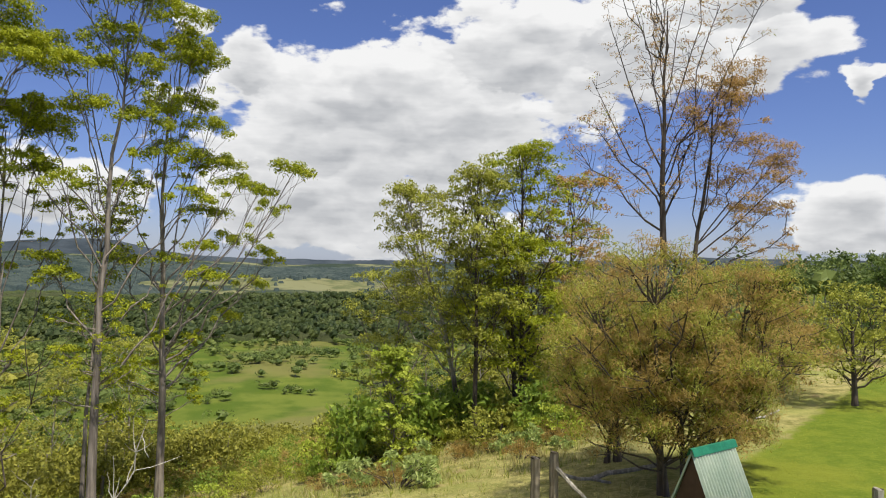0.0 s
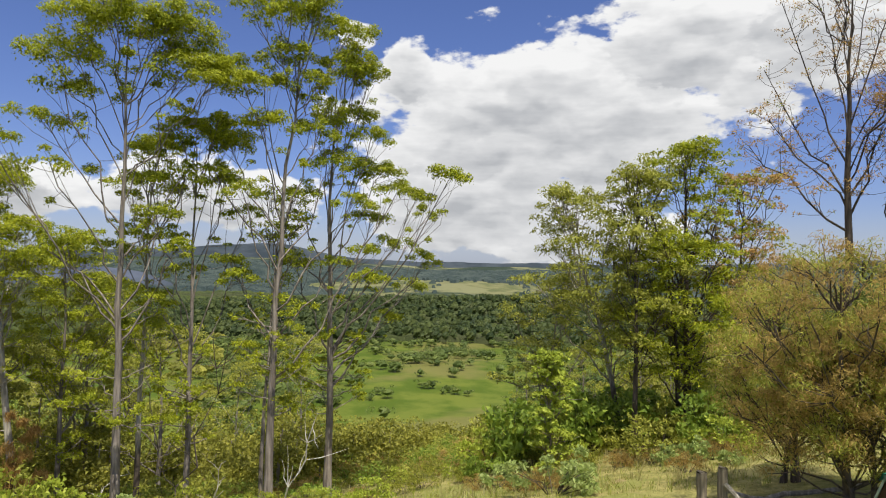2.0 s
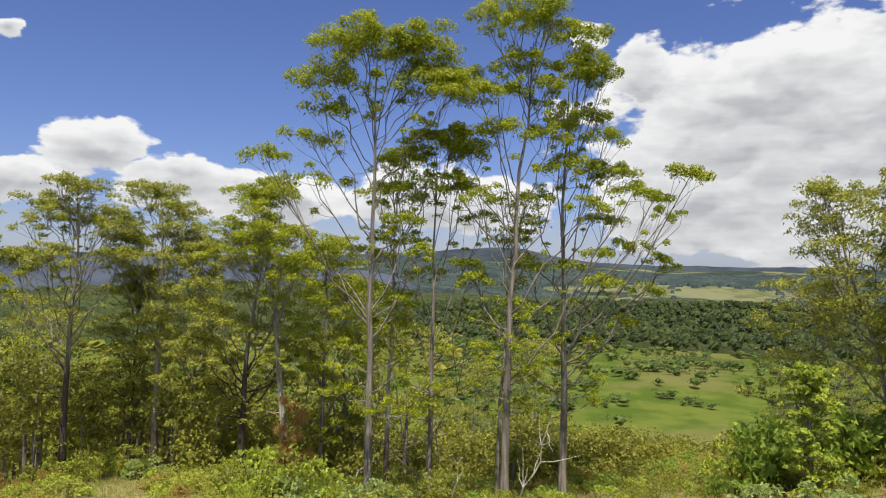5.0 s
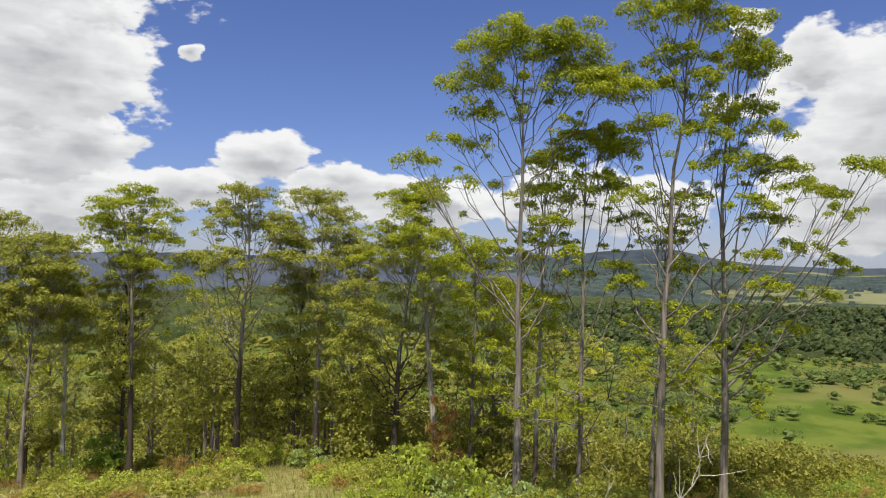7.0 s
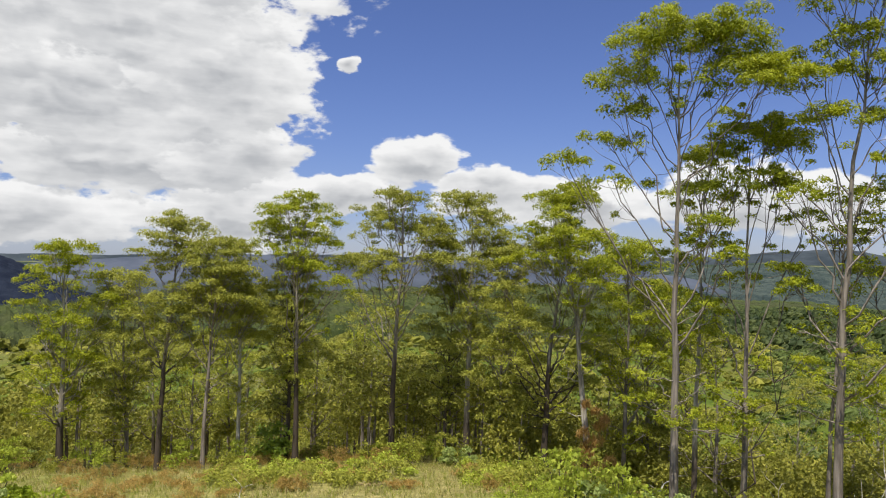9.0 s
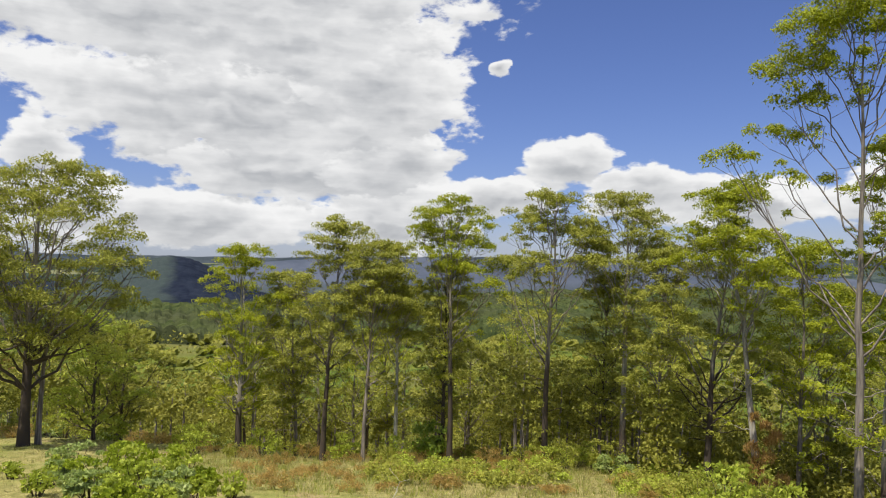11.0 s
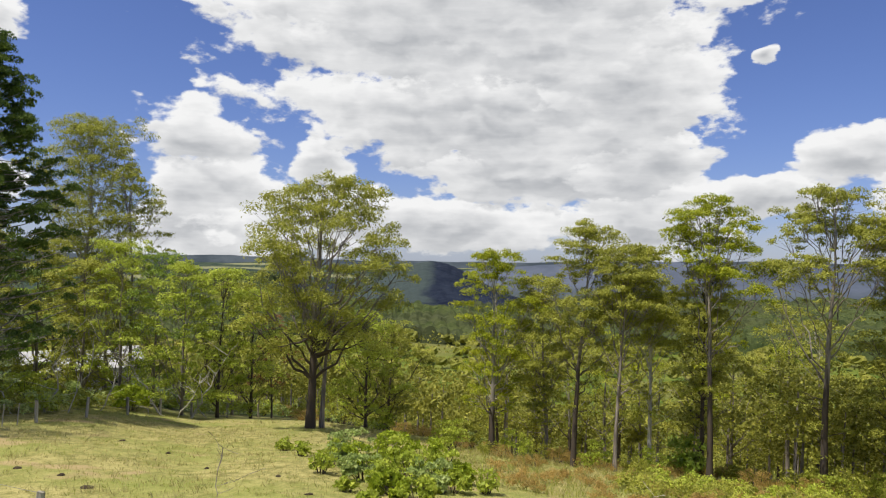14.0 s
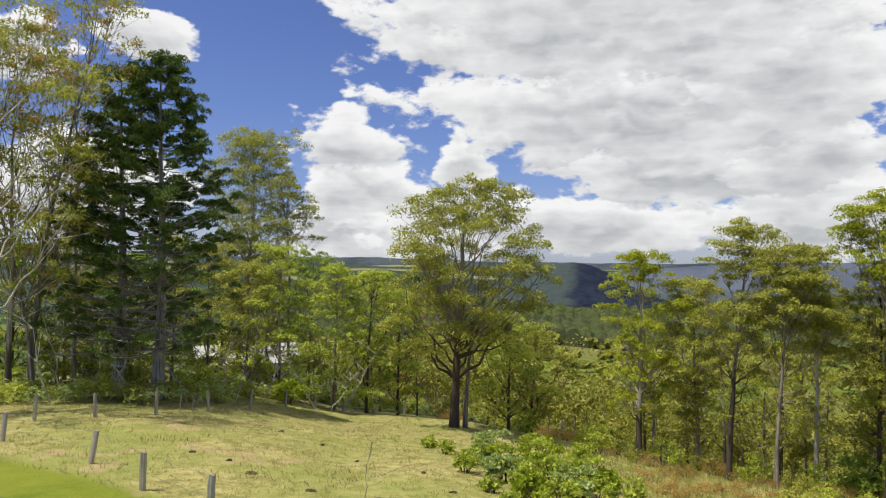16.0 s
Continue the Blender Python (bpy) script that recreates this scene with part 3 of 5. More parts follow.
# the four tall gums close together at the edge of the slope
h = gum_height(37.4, 28, 18.6)
tree("gum_tree", 37.4, 28, h, 0.45, 3.6, 11, LEAF_GUM, BARK_GREY, TALL, girth=0.175, tuft=0.85, per=640, twigs=4, flat=0.82, hang=0.65, leaf_long=0.135, leaf_wide=0.06, low=18, limbs=[
    (0.62, -2.6, 0.80, 0.9), (0.66, 1.9, 0.90, 0.9), (0.70, -1.7, 0.93, 1.0), (0.74, 1.1, 0.97, 1.0), (0.80, -0.6, 1.0, 1.1), (0.82, 2.4, 0.93, 0.9), (0.78, 0.5, 1.0, 1.0), (0.60, -2.0, 0.86, 0.8), (0.72, 2.8, 0.88, 0.8),
    (0.78, -1.5, 0.985, 0.95), (0.8, 1.6, 0.98, 0.95), (0.76, -2.4, 0.92, 0.85), (0.8, 3.0, 0.95, 0.85), (0.7, 3.3, 0.9, 0.75), (0.42, -4.0, 0.735, 0.75), (0.43, -3.9, 0.70, 0.7), (0.50, -2.3, 0.70, 0.6), (0.44, 3.0, 0.78, 0.8), (0.5, 2.0, 0.70, 0.7), (0.55, 1.2, 0.62, 0.6), (0.38, 1.9, 0.55, 0.55), (0.4, -1.9, 0.55, 0.55)])
h = gum_height(36.0, 31, 9.3)
tree("gum_tree", 36.0, 31, h, 0.5, 1.8, 12, LEAF_GUM, BARK_PALE, "thin pale gum beside a taller grey gum", girth=0.13, lean=0.5, tuft=0.6, per=260, leaf_long=0.14, leaf_wide=0.06, count=12, low=4)
h = gum_height(32.5, 29, 11.2)
tree("gum_tree", 32.5, 29, h, 0.45, 2.3, 13, LEAF_GUM, BARK_GREY, "slender grey gum with an open sparse crown", girth=0.13, lean=-0.3, tuft=0.62, per=430, leaf_long=0.135, leaf_wide=0.06, low=18, limbs=[
    (0.5, -1.6, 0.85, 0.7), (0.6, 1.5, 0.96, 0.7), (0.65, -1.2, 0.97, 0.75), (0.72, 0.6, 1.0, 0.7), (0.45, 1.9, 0.78, 0.6), (0.5, -1.9, 0.72, 0.6), (0.4, 1.6, 0.62, 0.6), (0.55, 0.9, 0.86, 0.65), (0.4, -1.2, 0.55, 0.5)])
h = gum_height(26.4, 28, 20.3)
tree("gum_tree", 26.4, 28, h, 0.42, 3.0, 14, LEAF_GUM, BARK_GREY, TALL, girth=0.175, lean=0.15, tuft=0.8, per=640, twigs=4, flat=0.82, hang=0.65, leaf_long=0.135, leaf_wide=0.06, low=18, limbs=[
    (0.83, -1.0, 0.985, 0.8), (0.85, 0.4, 1.0, 0.9), (0.84, 1.9, 0.965, 0.8), (0.82, 1.5, 0.90, 0.65), (0.80, -0.6, 0.90, 0.75), (0.78, 0.6, 0.86, 0.8), (0.66, -2.0, 0.85, 0.8), (0.64, -1.2, 0.86, 0.7), (0.7, 1.3, 0.81, 0.5),
    (0.6, -1.1, 0.78, 0.85), (0.58, -2.3, 0.75, 0.8), (0.6, 1.0, 0.76, 0.7), (0.5, -2.6, 0.68, 0.65), (0.5, 1.8, 0.70, 0.7), (0.46, -1.5, 0.64, 0.7), (0.42, 2.6, 0.62, 0.6), (0.36, -1.9, 0.5, 0.5), (0.36, 2.1, 0.5, 0.5), (0.28, 3.2, 0.52, 0.5)])
tree("gum_tree", 27.0, 29.5, 13.0, 0.6, 1.6, 15, LEAF_GUM, BARK_GREY, "straight grey gum standing close beside a larger trunk", girth=0.10, lean=0.3, tuft=0.55, per=70, count=9)
h = gum_height(21.8, 31, 16.2)
tree("gum_tree", 21.8, 31, h, 0.4, 4.0, 16, LEAF_GUM, BARK_GREY, "tall gum with wide arching limbs and fresh green tufts", girth=0.18, tuft=0.72, per=600, twigs=4, flat=0.82, hang=0.65, leaf_long=0.135, leaf_wide=0.06, low=18, stems=1, limbs=[
    (0.75, 0.4, 0.99, 0.75), (0.75, 1.4, 0.985, 0.7), (0.62, -0.5, 0.88, 0.85), (0.64, 0.7, 0.90, 0.8), (0.6, 1.6, 0.84, 0.75), (0.55, 1.1, 0.78, 0.85), (0.56, 2.2, 0.77, 0.75), (0.5, 2.9, 0.72, 0.7), (0.34, 4.9, 0.745, 0.65), (0.36, 4.5, 0.67, 0.55),
    (0.45, 3.6, 0.70, 0.6), (0.5, -1.2, 0.72, 0.7), (0.44, 1.8, 0.66, 0.7), (0.4, 2.6, 0.6, 0.65), (0.36, -1.6, 0.55, 0.6), (0.36, 1.6, 0.52, 0.6), (0.3, 3.6, 0.5, 0.55), (0.28, 2.6, 0.42, 0.5), (0.34, 4.0, 0.56, 0.55), (0.5, -1.9, 0.62, 0.6)])

# the row of gums along the foot of the paddock
ROW = "gum with a domed olive crown on a long bare trunk"
for az, r, top, spread, crown_from, seed, leaf, bark, girth, lean, form in (
        (43.8, 36, 6.2, 2.6, 0.55, 21, LEAF_GUM, BARK_PALE, 0.2, -1.3, "umbrella"), (47.4, 38, 2.2, 3.6, 0.35, 22, LEAF_OLIVE, BARK_TWO, 0.2, 0.4, "dome"),
        (53.6, 42, 5.5, 2.7, 0.52, 23, LEAF_OLIVE, BARK_PALE, 0.21, 0.0, "umbrella"), (51.0, 40, 1.3, 2.2, 0.35, 24, LEAF_OLIVE, BARK_GREY, 0.12, 0.4, "dome"),
        (55.4, 43, -0.6, 2.0, 0.35, 25, LEAF_OLIVE, BARK_DARK, 0.13, 0.0, "dome"), (59.7, 41, 5.8, 3.0, 0.55, 26, LEAF_OLIVE, BARK_TWO, 0.2, 0.1, "umbrella"),
        (67.3, 42, 5.5, 3.1, 0.5, 127, LEAF_GUM, BARK_TWO, 0.18, 0.0, "umbrella"), (67.9, 43.5, 0.5, 1.6, 0.4, 28, LEAF_OLIVE, BARK_DARK, 0.15, 0.1, "dome"),
        (71.7, 44, 1.4, 2.0, 0.4, 29, LEAF_OLIVE, BARK_WHITE, 0.14, 0.1, "umbrella"), (74.3, 41, 1.6, 2.3, 0.45, 30, LEAF_OLIVE, BARK_GREY, 0.13, 0.3, "umbrella"),
        (77.5, 43, 3.2, 2.2, 0.42, 31, LEAF_OLIVE, BARK_TWO, 0.18, 0.4, "dome"), (79.6, 46, -1.0, 2.0, 0.3, 32, LEAF_OLIVE, BARK_GREY, 0.14, -0.3, "dome"),
        (84.0, 46, 1.0, 3.2, 0.3, 33, LEAF_GUM, BARK_PALE, 0.22, 0.0, "ball"), (41.2, 40, 2.0, 2.6, 0.4, 34, LEAF_GUM, BARK_GREY, 0.15, 0.2, "dome"), (39.4, 44, -1.2, 2.8, 0.3, 35, LEAF_OLIVE, BARK_GREY, 0.15, 0.0, "dome")):
    tree("gum_tree", az, r, gum_height(az, r, top), crown_from, spread, seed, leaf, bark, ROW, girth=girth, lean=lean, forms=form, count=22, tuft=0.78, per=330, low=9, leaf_long=0.155, leaf_wide=0.066)

# the large spreading gum by the fence and its second trunk
tree("gum_tree", 98.6, 45, gum_height(98.6, 45, 6.8), 0.36, 5.5, 41, LEAF_OLIVE, BARK_TWO, "large spreading gum with dark trunk and heavy olive crown", girth=0.3, lean=0.9, tuft=1.1, per=330, flat=0.85, leaf_long=0.2, leaf_wide=0.085, forms="dome", count=46, twigs=4)
tree("gum_tree", 97.7, 45.5, 10.5, 0.5, 2.6, 42, LEAF_OLIVE, BARK_GREY, "grey gum trunk close beside a larger gum", girth=0.17, lean=0.9, tuft=0.8, per=80, count=10)

# greener trees along the far fence
for az, r, top, spread, seed, leaf, bark, what in (
        (112.6, 52, 1.2, 2.3, 51, LEAF_FRESH, BARK_GREY, "young green tree behind the fence"), (108.3, 55, -0.2, 2.6, 52, LEAF_FRESH, BARK_GREY, "young green tree behind the fence"),
        (105.7, 56, -0.6, 3.0, 53, LEAF_FRESH, BARK_DARK, "broad green leafy tree behind the fence"), (103.2, 58, -2.2, 2.6, 54, LEAF_FRESH, BARK_DARK, "small leaning tree behind the fence"),
        (110.3, 60, 0.6, 2.6, 55, LEAF_DARK, BARK_GREY, "dark green leafy tree behind the fence"), (115.2, 54, 0.0, 2.6, 56, LEAF_OLIVE, BARK_GREY, "olive tree behind the fence"),
        (118.0, 58, 1.4, 2.8, 57, LEAF_OLIVE, BARK_GREY, "olive tree behind the fence"), (126.0, 52, -1.0, 2.8, 58, LEAF_OLIVE, BARK_GREY, "grey twiggy tree behind the fence"),
        (120.6, 58, 2.0, 3.0, 67, LEAF_OLIVE, BARK_GREY, "olive tree behind the fence"), (123.6, 55, 0.4, 3.2, 68, LEAF_DARK, BARK_DARK, "dark green leafy tree behind the fence"), (127.8, 56, 1.5, 3.4, 69, LEAF_OLIVE, BARK_GREY, "olive tree behind the fence"), (117.0, 64, -0.5, 3.2, 70, LEAF_DARK, BARK_DARK, "dark green leafy tree behind the fence"), (113.6, 62, -0.5, 3.0, 84, LEAF_OLIVE, BARK_GREY, "olive tree behind the fence"), (104.6, 66, -1.8, 3.0, 85, LEAF_OLIVE, BARK_GREY, "olive tree behind the fence"),
        (94.2, 52, -4.0, 3.0, 59, LEAF_FRESH, BARK_DARK, "leafy tree below the large gum"), (92.4, 56, -5.0, 3.0, 60, LEAF_OLIVE, BARK_DARK, "olive tree below the large gum"), (131.0, 52, 1.0, 3.2, 61, LEAF_DARK, BARK_DARK, "dark green leafy tree behind the fence")):
    tree("tree", az, r, gum_height(az, r, top), 0.14, spread, seed, leaf, bark, what, girth=0.13, forms="ball", count=20, tuft=0.85, per=170, leaf_long=0.19, leaf_wide=0.10, group="trees along the fence", hang=0.2)
tree("tree", 101.6, 60, gum_height(101.6, 60, -4.2), 0.25, 1.8, 62, LEAF_RED, BARK_DARK, "small tree with rusty red leaves", girth=0.08, forms="ball", count=12, tuft=0.6, per=50, group="trees along the fence")
# gums that rise behind the hoop pine
tree("gum_tree", 115.8, 66, gum_height(115.8, 66, 10.2), 0.5, 4.6, 63, LEAF_OLIVE, BARK_PALE, "tall pale gum with a yellowish domed crown", girth=0.26, lean=0.4, forms="dome", count=46, tuft=1.3, per=260, leaf_long=0.22, leaf_wide=0.085)
tree("gum_tree", 112.0, 64, gum_height(112.0, 64, 6.6), 0.45, 2.9, 64, LEAF_OLIVE, BARK_GREY, "slender sparse gum against the sky", girth=0.17, forms="dome", count=20, tuft=0.8, per=110, leaf_long=0.22, leaf_wide=0.09)
tree("gum_tree", 129.6, 46, gum_height(129.6, 46, 18.5), 0.35, 4.6, 65, LEAF_OLIVE, BARK_GREY, "tall sparse gum with pale limbs and browning leaves", girth=0.17, stems=2, forms="dome", count=30, tuft=0.95, per=130, leaf_long=0.24, leaf_wide=0.08, second=(LEAF_BROWN, 0.3, "browned sparse leaves"))
tree("gum_tree", 127.2, 50, gum_height(127.2, 50, 13.5), 0.3, 3.6, 86, LEAF_OLIVE, BARK_GREY, "sparse olive gum beside the hoop pines", girth=0.14, forms="dome", count=26, tuft=0.85, per=110, leaf_long=0.23, leaf_wide=0.09)
tree("gum_tree", 131.2, 44, gum_height(131.2, 44, 16.0), 0.3, 4.0, 87, LEAF_OLIVE, BARK_PALE, "sparse gum with browning leaves and pale limbs", girth=0.16, forms="dome", count=30, tuft=0.9, per=110, leaf_long=0.23, leaf_wide=0.09, second=(LEAF_BROWN, 0.35, "browned sparse leaves"))
tree("gum_tree", 133.0, 38, gum_height(133.0, 38, 20.5), 0.35, 5.4, 66, LEAF_OLIVE, BARK_WHITE, "bleached gum reaching over with long bare branches", girth=0.2, forms="dome", count=28, tuft=0.9, per=90, leaf_long=0.24, leaf_wide=0.08)

# trees round the lawn
tree("gum_tree", -6.4, 33, gum_height(-6.4, 33, 9.8), 0.38, 3.0, 71, LEAF_GUM, BARK_DARK, "forked gum with dark trunk and dense olive crown", girth=0.2, forms="dome", count=26, tuft=0.85, per=200, low=6, stems=2)
tree("gum_tree", -2.6, 31, gum_height(-2.6, 31, 8.0), 0.4, 2.0, 72, LEAF_OLIVE, BARK_DARK, "slim gum beside a forked gum", girth=0.13, forms="dome", count=20, tuft=0.75, per=160, low=6)
tree("gum_tree", -1.5, 33, gum_height(1.6, 33, 5.6), 0.45, 2.7, 73, LEAF_OLIVE, BARK_PALE, "leaning gum with pale limbs and rounded crown", girth=0.15, lean=-2.2, forms="ball", count=24, tuft=0.8, per=170, low=6)
tree("gum_tree", 4.6, 37, gum_height(4.6, 37, -0.4), 0.35, 2.4, 74, LEAF_OLIVE, BARK_GREY, "low olive gum on the slope", girth=0.12, forms="ball", count=16, tuft=0.75, per=150, lean=0.8)
tree("gum_tree", -10.0, 34, gum_height(-10.0, 34, 7.2), 0.4, 2.3, 75, LEAF_OLIVE, BARK_DARK, "gum with browning leaves beside the bare tree", girth=0.14, forms="dome", count=16, tuft=0.8, per=160, second=(LEAF_BROWN, 0.62, "browned dying leaves"))
tree("dying_tree", -17.0, 38, gum_height(-17.0, 38, 21.4), 0.42, 4.3, 76, LEAF_BROWN, BARK_DARK, "tall dying tree with bare dark limbs and few browned leaves", girth=0.26, tuft=0.6, per=70, leaf_long=0.17, leaf_wide=0.05, twigs=24, twig_from=0.2, arch=0.12, second=(LEAF_GUM, 0.15, "few green leaves"), spray=False, limbs=[
    (0.50, -3.8, 0.80, 0.5), (0.53, 2.0, 0.78, 0.6), (0.47, -3.4, 0.66, 0.6), (0.58, -3.0, 0.93, 0.5), (0.60, 2.6, 0.95, 0.5), (0.64, -1.8, 0.98, 0.5), (0.66, 1.6, 0.99, 0.45), (0.70, -0.9, 1.0, 0.45),
    (0.55, 4.4, 0.92, 0.55), (0.50, 3.4, 0.80, 0.6), (0.76, 0.8, 1.02, 0.4), (0.42, -4.2, 0.60, 0.6), (0.45, 1.5, 0.68, 0.6), (0.80, -0.4, 1.0, 0.4)], group="trees round the lawn")
tree("dying_tree", -18.9, 38.4, gum_height(-21.5, 38.4, 14.5), 0.35, 3.6, 77, LEAF_BROWN, BARK_DARK, "dying tree leaning outward with orange-brown leaf tufts", girth=0.19, lean=1.4, tuft=0.8, per=260, leaf_long=0.19, leaf_wide=0.05, twigs=15, twig_from=0.3, arch=0.12, limbs=[
    (0.6, 1.9, 0.99, 0.8), (0.55, 1.0, 1.0, 0.7), (0.5, 3.4, 0.80, 0.9), (0.5, 2.4, 0.82, 0.9), (0.46, 3.9, 0.70, 0.7), (0.4, 3.2, 0.58, 0.5), (0.55, -0.8, 0.9, 0.5), (0.36, 4.2, 0.52, 0.4)], spray=False, group="trees round the lawn")
tree("tea_tree", -17.6, 18.5, gum_height(-17.6, 18.5, 1.3), 0.36, 2.5, 78, LEAF_DRY, BARK_DARK, "broad olive-brown bushy tree with fine drooping leaves", girth=0.11, forms="dome", stems=3, count=20, tuft=0.55, per=340, flat=0.8, leaf_long=0.115, leaf_wide=0.024, hang=0.9, twigs=5, spray=False, second=(LEAF_OLIVE, 0.43, "greener olive leaves"), category="tree", group="trees round the lawn")
tree("tea_tree", -21.6, 20.5, gum_height(-21.6, 20.5, 0.2), 0.34, 2.2, 79, LEAF_DRY, BARK_DARK, "broad olive-brown bushy tree with fine drooping leaves", girth=0.10, forms="dome", stems=2, count=22, tuft=0.55, per=310, flat=0.8, leaf_long=0.115, leaf_wide=0.024, hang=0.9, twigs=5, spray=False, second=(LEAF_OLIVE, 0.43, "greener olive leaves"), category="tree", group="trees round the lawn")
tree("tea_tree", -13.4, 22.5, gum_height(-13.4, 22.5, -0.6), 0.32, 2.0, 80, LEAF_DRY, BARK_DARK, "olive-brown bushy tree with fine drooping leaves", girth=0.13, forms="dome", stems=2, count=16, tuft=0.55, per=280, flat=0.8, leaf_long=0.105, leaf_wide=0.024, hang=0.9, twigs=5, spray=False, second=(LEAF_OLIVE, 0.43, "greener olive leaves"), category="tree", group="trees round the lawn")
tree("tree", -30.2, 33, gum_height(-30.2, 33, -1.2), 0.3, 2.2, 81, LEAF_OLIVE, BARK_DARK, "small low tree at the lawn's edge", girth=0.13, forms="ball", count=16, tuft=0.7, per=85, group="trees round the lawn", lean=-0.4)
tree("tree", -25.6, 36, gum_height(-25.6, 36, -2.6), 0.2, 2.2, 82, LEAF_DRY, BARK_DARK, "low bushy tree at the lawn's edge", girth=0.1, forms="ball", count=16, tuft=0.7, per=85, group="trees round the lawn")
tree("conifer", -32.0, 70, gum_height(-32.0, 70, 0.6), 0.1, 3.0, 83, LEAF_PINE, BARK_DARK, "dark conifer beyond the lawn", girth=0.2, forms="cone", count=26, tuft=0.9, per=80, leaf_long=0.35, leaf_wide=0.1, group="trees round the lawn")


def hoop_pine(az, r, height, spread, seed, label):
    """Whorls of near level branches with round dark tufts at their ends."""
    rng = np.random.default_rng(seed)
    wood, tufts = Buffer(), Buffer()
    s = np.linspace(0, 1, 14)
    wood.tube(np.stack([0.15 * np.sin(s * 5), 0.1 * np.cos(s * 4), -0.2 + height * s], 1), 0.36 * (1 - 0.95 * s) * (1 + 0.4 * np.exp(-s * 20)), 10)
    spots = []
    for k in range(31):
        v = k / 31
        z = height * (0.14 + 0.85 * v)
        for j in range(rng.integers(6, 9)):
            a = rng.uniform(0, 6.28)
            l = 0.25 + spread * (1 - v) ** 0.7 * rng.uniform(0.5, 1.1)
            e = np.array([math.cos(a) * l, math.sin(a) * l, z + l * rng.uniform(0.05, 0.35)])
            line = bend(rng, (0, 0, z), e, 0.25, 5, 0.02)
            wood.tube(line, np.linspace(0.06 * (1.15 - v), 0.016, 5), 4)
            for q in (0.66, 0.84, 1.0) if l > 1.6 else (0.75, 1.0):
                if v < 0.3 and rng.random() < 0.5:
                    continue
                i = min(int(q * 4), 3)
                spots.append((line[i] + (line[i + 1] - line[i]) * (q * 4 - i) + rng.normal(size=3) * 0.12, rng.uniform(0.26, 0.42) + 0.1 * (q == 1.0)))
    pts = np.concatenate([clump(rng, c, z, 0.85, int(310 * z)) for c, z in spots])
    tufts.leaves(rng, pts, 0.2, 0.07, -0.6)
    p = bearing(az, r)
    base = new("hoop_pine")
    base.matrix_world = pose(p.x, p.y, float(land(p.x, p.y)), 0, 0, az)
    wood.object("trunk", BARK_PINE, base, shade=True)
    tufts.object("crown", LEAF_PINE, base)
    return tagged(base, label, "pine tree", "hoop pines")


hoop_pine(121.6, 44, gum_height(121.6, 44, 15.3), 6.0, 5, "tall dark hoop pine with tufted branch ends")
hoop_pine(124.3, 45.5, gum_height(124.3, 45.5, 14.3), 5.4, 9, "tall dark hoop pine with sparse bare lower branches")

# ---- shrubs and undergrowth ----


def shrub(name, az, r, wide, high, seed, leaf, label, per=1200, leaf_long=0.16, leaf_wide=0.08, hang=0.1, group="shrubs on the slope", lump=0.13):
    """Many stems from one foot, each with a leafy tuft."""
    rng = np.random.default_rng(seed)
    wood, crown = Buffer(), Buffer()
    spots = []
    for k in range(12):
        a, q = rng.uniform(0, 6.28), math.sqrt(rng.random())
        e = np.array([math.cos(a) * q * wide / 2, math.sin(a) * q * wide / 2, high * rng.uniform(0.45, 0.95) * (1.05 - 0.45 * q * q)])
        wood.tube(bend(rng, (0.1 * math.cos(a), 0.1 * math.sin(a), -0.1), e, -0.2, 4), np.linspace(0.025, 0.006, 4), 3)
        spots.append(e)
        spots.append(e * [0.9, 0.9, 0.5])
    size = lump * (wide + high)
    pts = np.concatenate([clump(rng, c, size * rng.uniform(0.6, 1.15), 0.75, max(8, per // 24)) for c in spots])
    pts[:, 2] = np.maximum(pts[:, 2], 0.03)
    crown.leaves(rng, pts, leaf_long, leaf_wide * 1.2, hang)
    p = bearing(az, r)
    base = new(name)
    base.matrix_world = pose(p.x, p.y, float(land(p.x, p.y)), 0, 0, az)
    wood.object("woody_base", BARK_DARK, base)
    crown.object("foliage", leaf, base)
    return tagged(base, label, "shrub", group)


lantana = "spreading bright green weedy shrub on the paddock"
for k, (az, r, w, hh) in enumerate(((90.2, 24, 1.9, 1.6), (92.6, 25.5, 1.8, 1.9), (88.2, 22.5, 1.4, 1.2), (87.0, 25.0, 1.2, 1.3), (90.9, 21.2, 1.2, 0.9), (94.8, 28.5, 1.5, 1.5), (89.2, 20.0, 0.9, 0.8), (91.4, 27.5, 1.7, 1.9), (93.6, 23.6, 1.2, 1.2), (86.6, 22.2, 1.0, 0.8), (88.8, 26.4, 1.5, 1.7), (95.6, 26.4, 0.9, 1.0), (92.2, 22.4, 1.0, 0.9), (85.6, 24.4, 1.0, 1.0))):
    shrub("shrub", az + 0.7, r + 1.2, w * 1.25, hh * 0.9, 100 + k, (LEAF_FRESH, LEAF_YELLOW, LEAF_PALE)[k % 3], lantana, 1300, 0.15, 0.08, group="green shrubs on the paddock", lump=0.085)
for k, (az, r, hh) in enumerate(((97.6, 25.5, 1.0), (95.6, 22.5, 0.5), (84.4, 24.0, 0.9), (99.2, 30, 0.7), (96.6, 29, 0.8), (93.8, 20.2, 0.35), (100.6, 33, 0.6))):
    shrub("sapling", az, r, 0.5 + 0.3 * hh, hh, 120 + k, LEAF_FRESH, "small green sapling in dry grass", 300, 0.16, 0.1, group="saplings on the paddock")
shrub("shrub", 111.8, 49.5, 2.1, 1.9, 131, LEAF_YELLOW, "round yellow-green bush behind a fence post", 1500, 0.2, 0.13, group="shrubs along the fence")
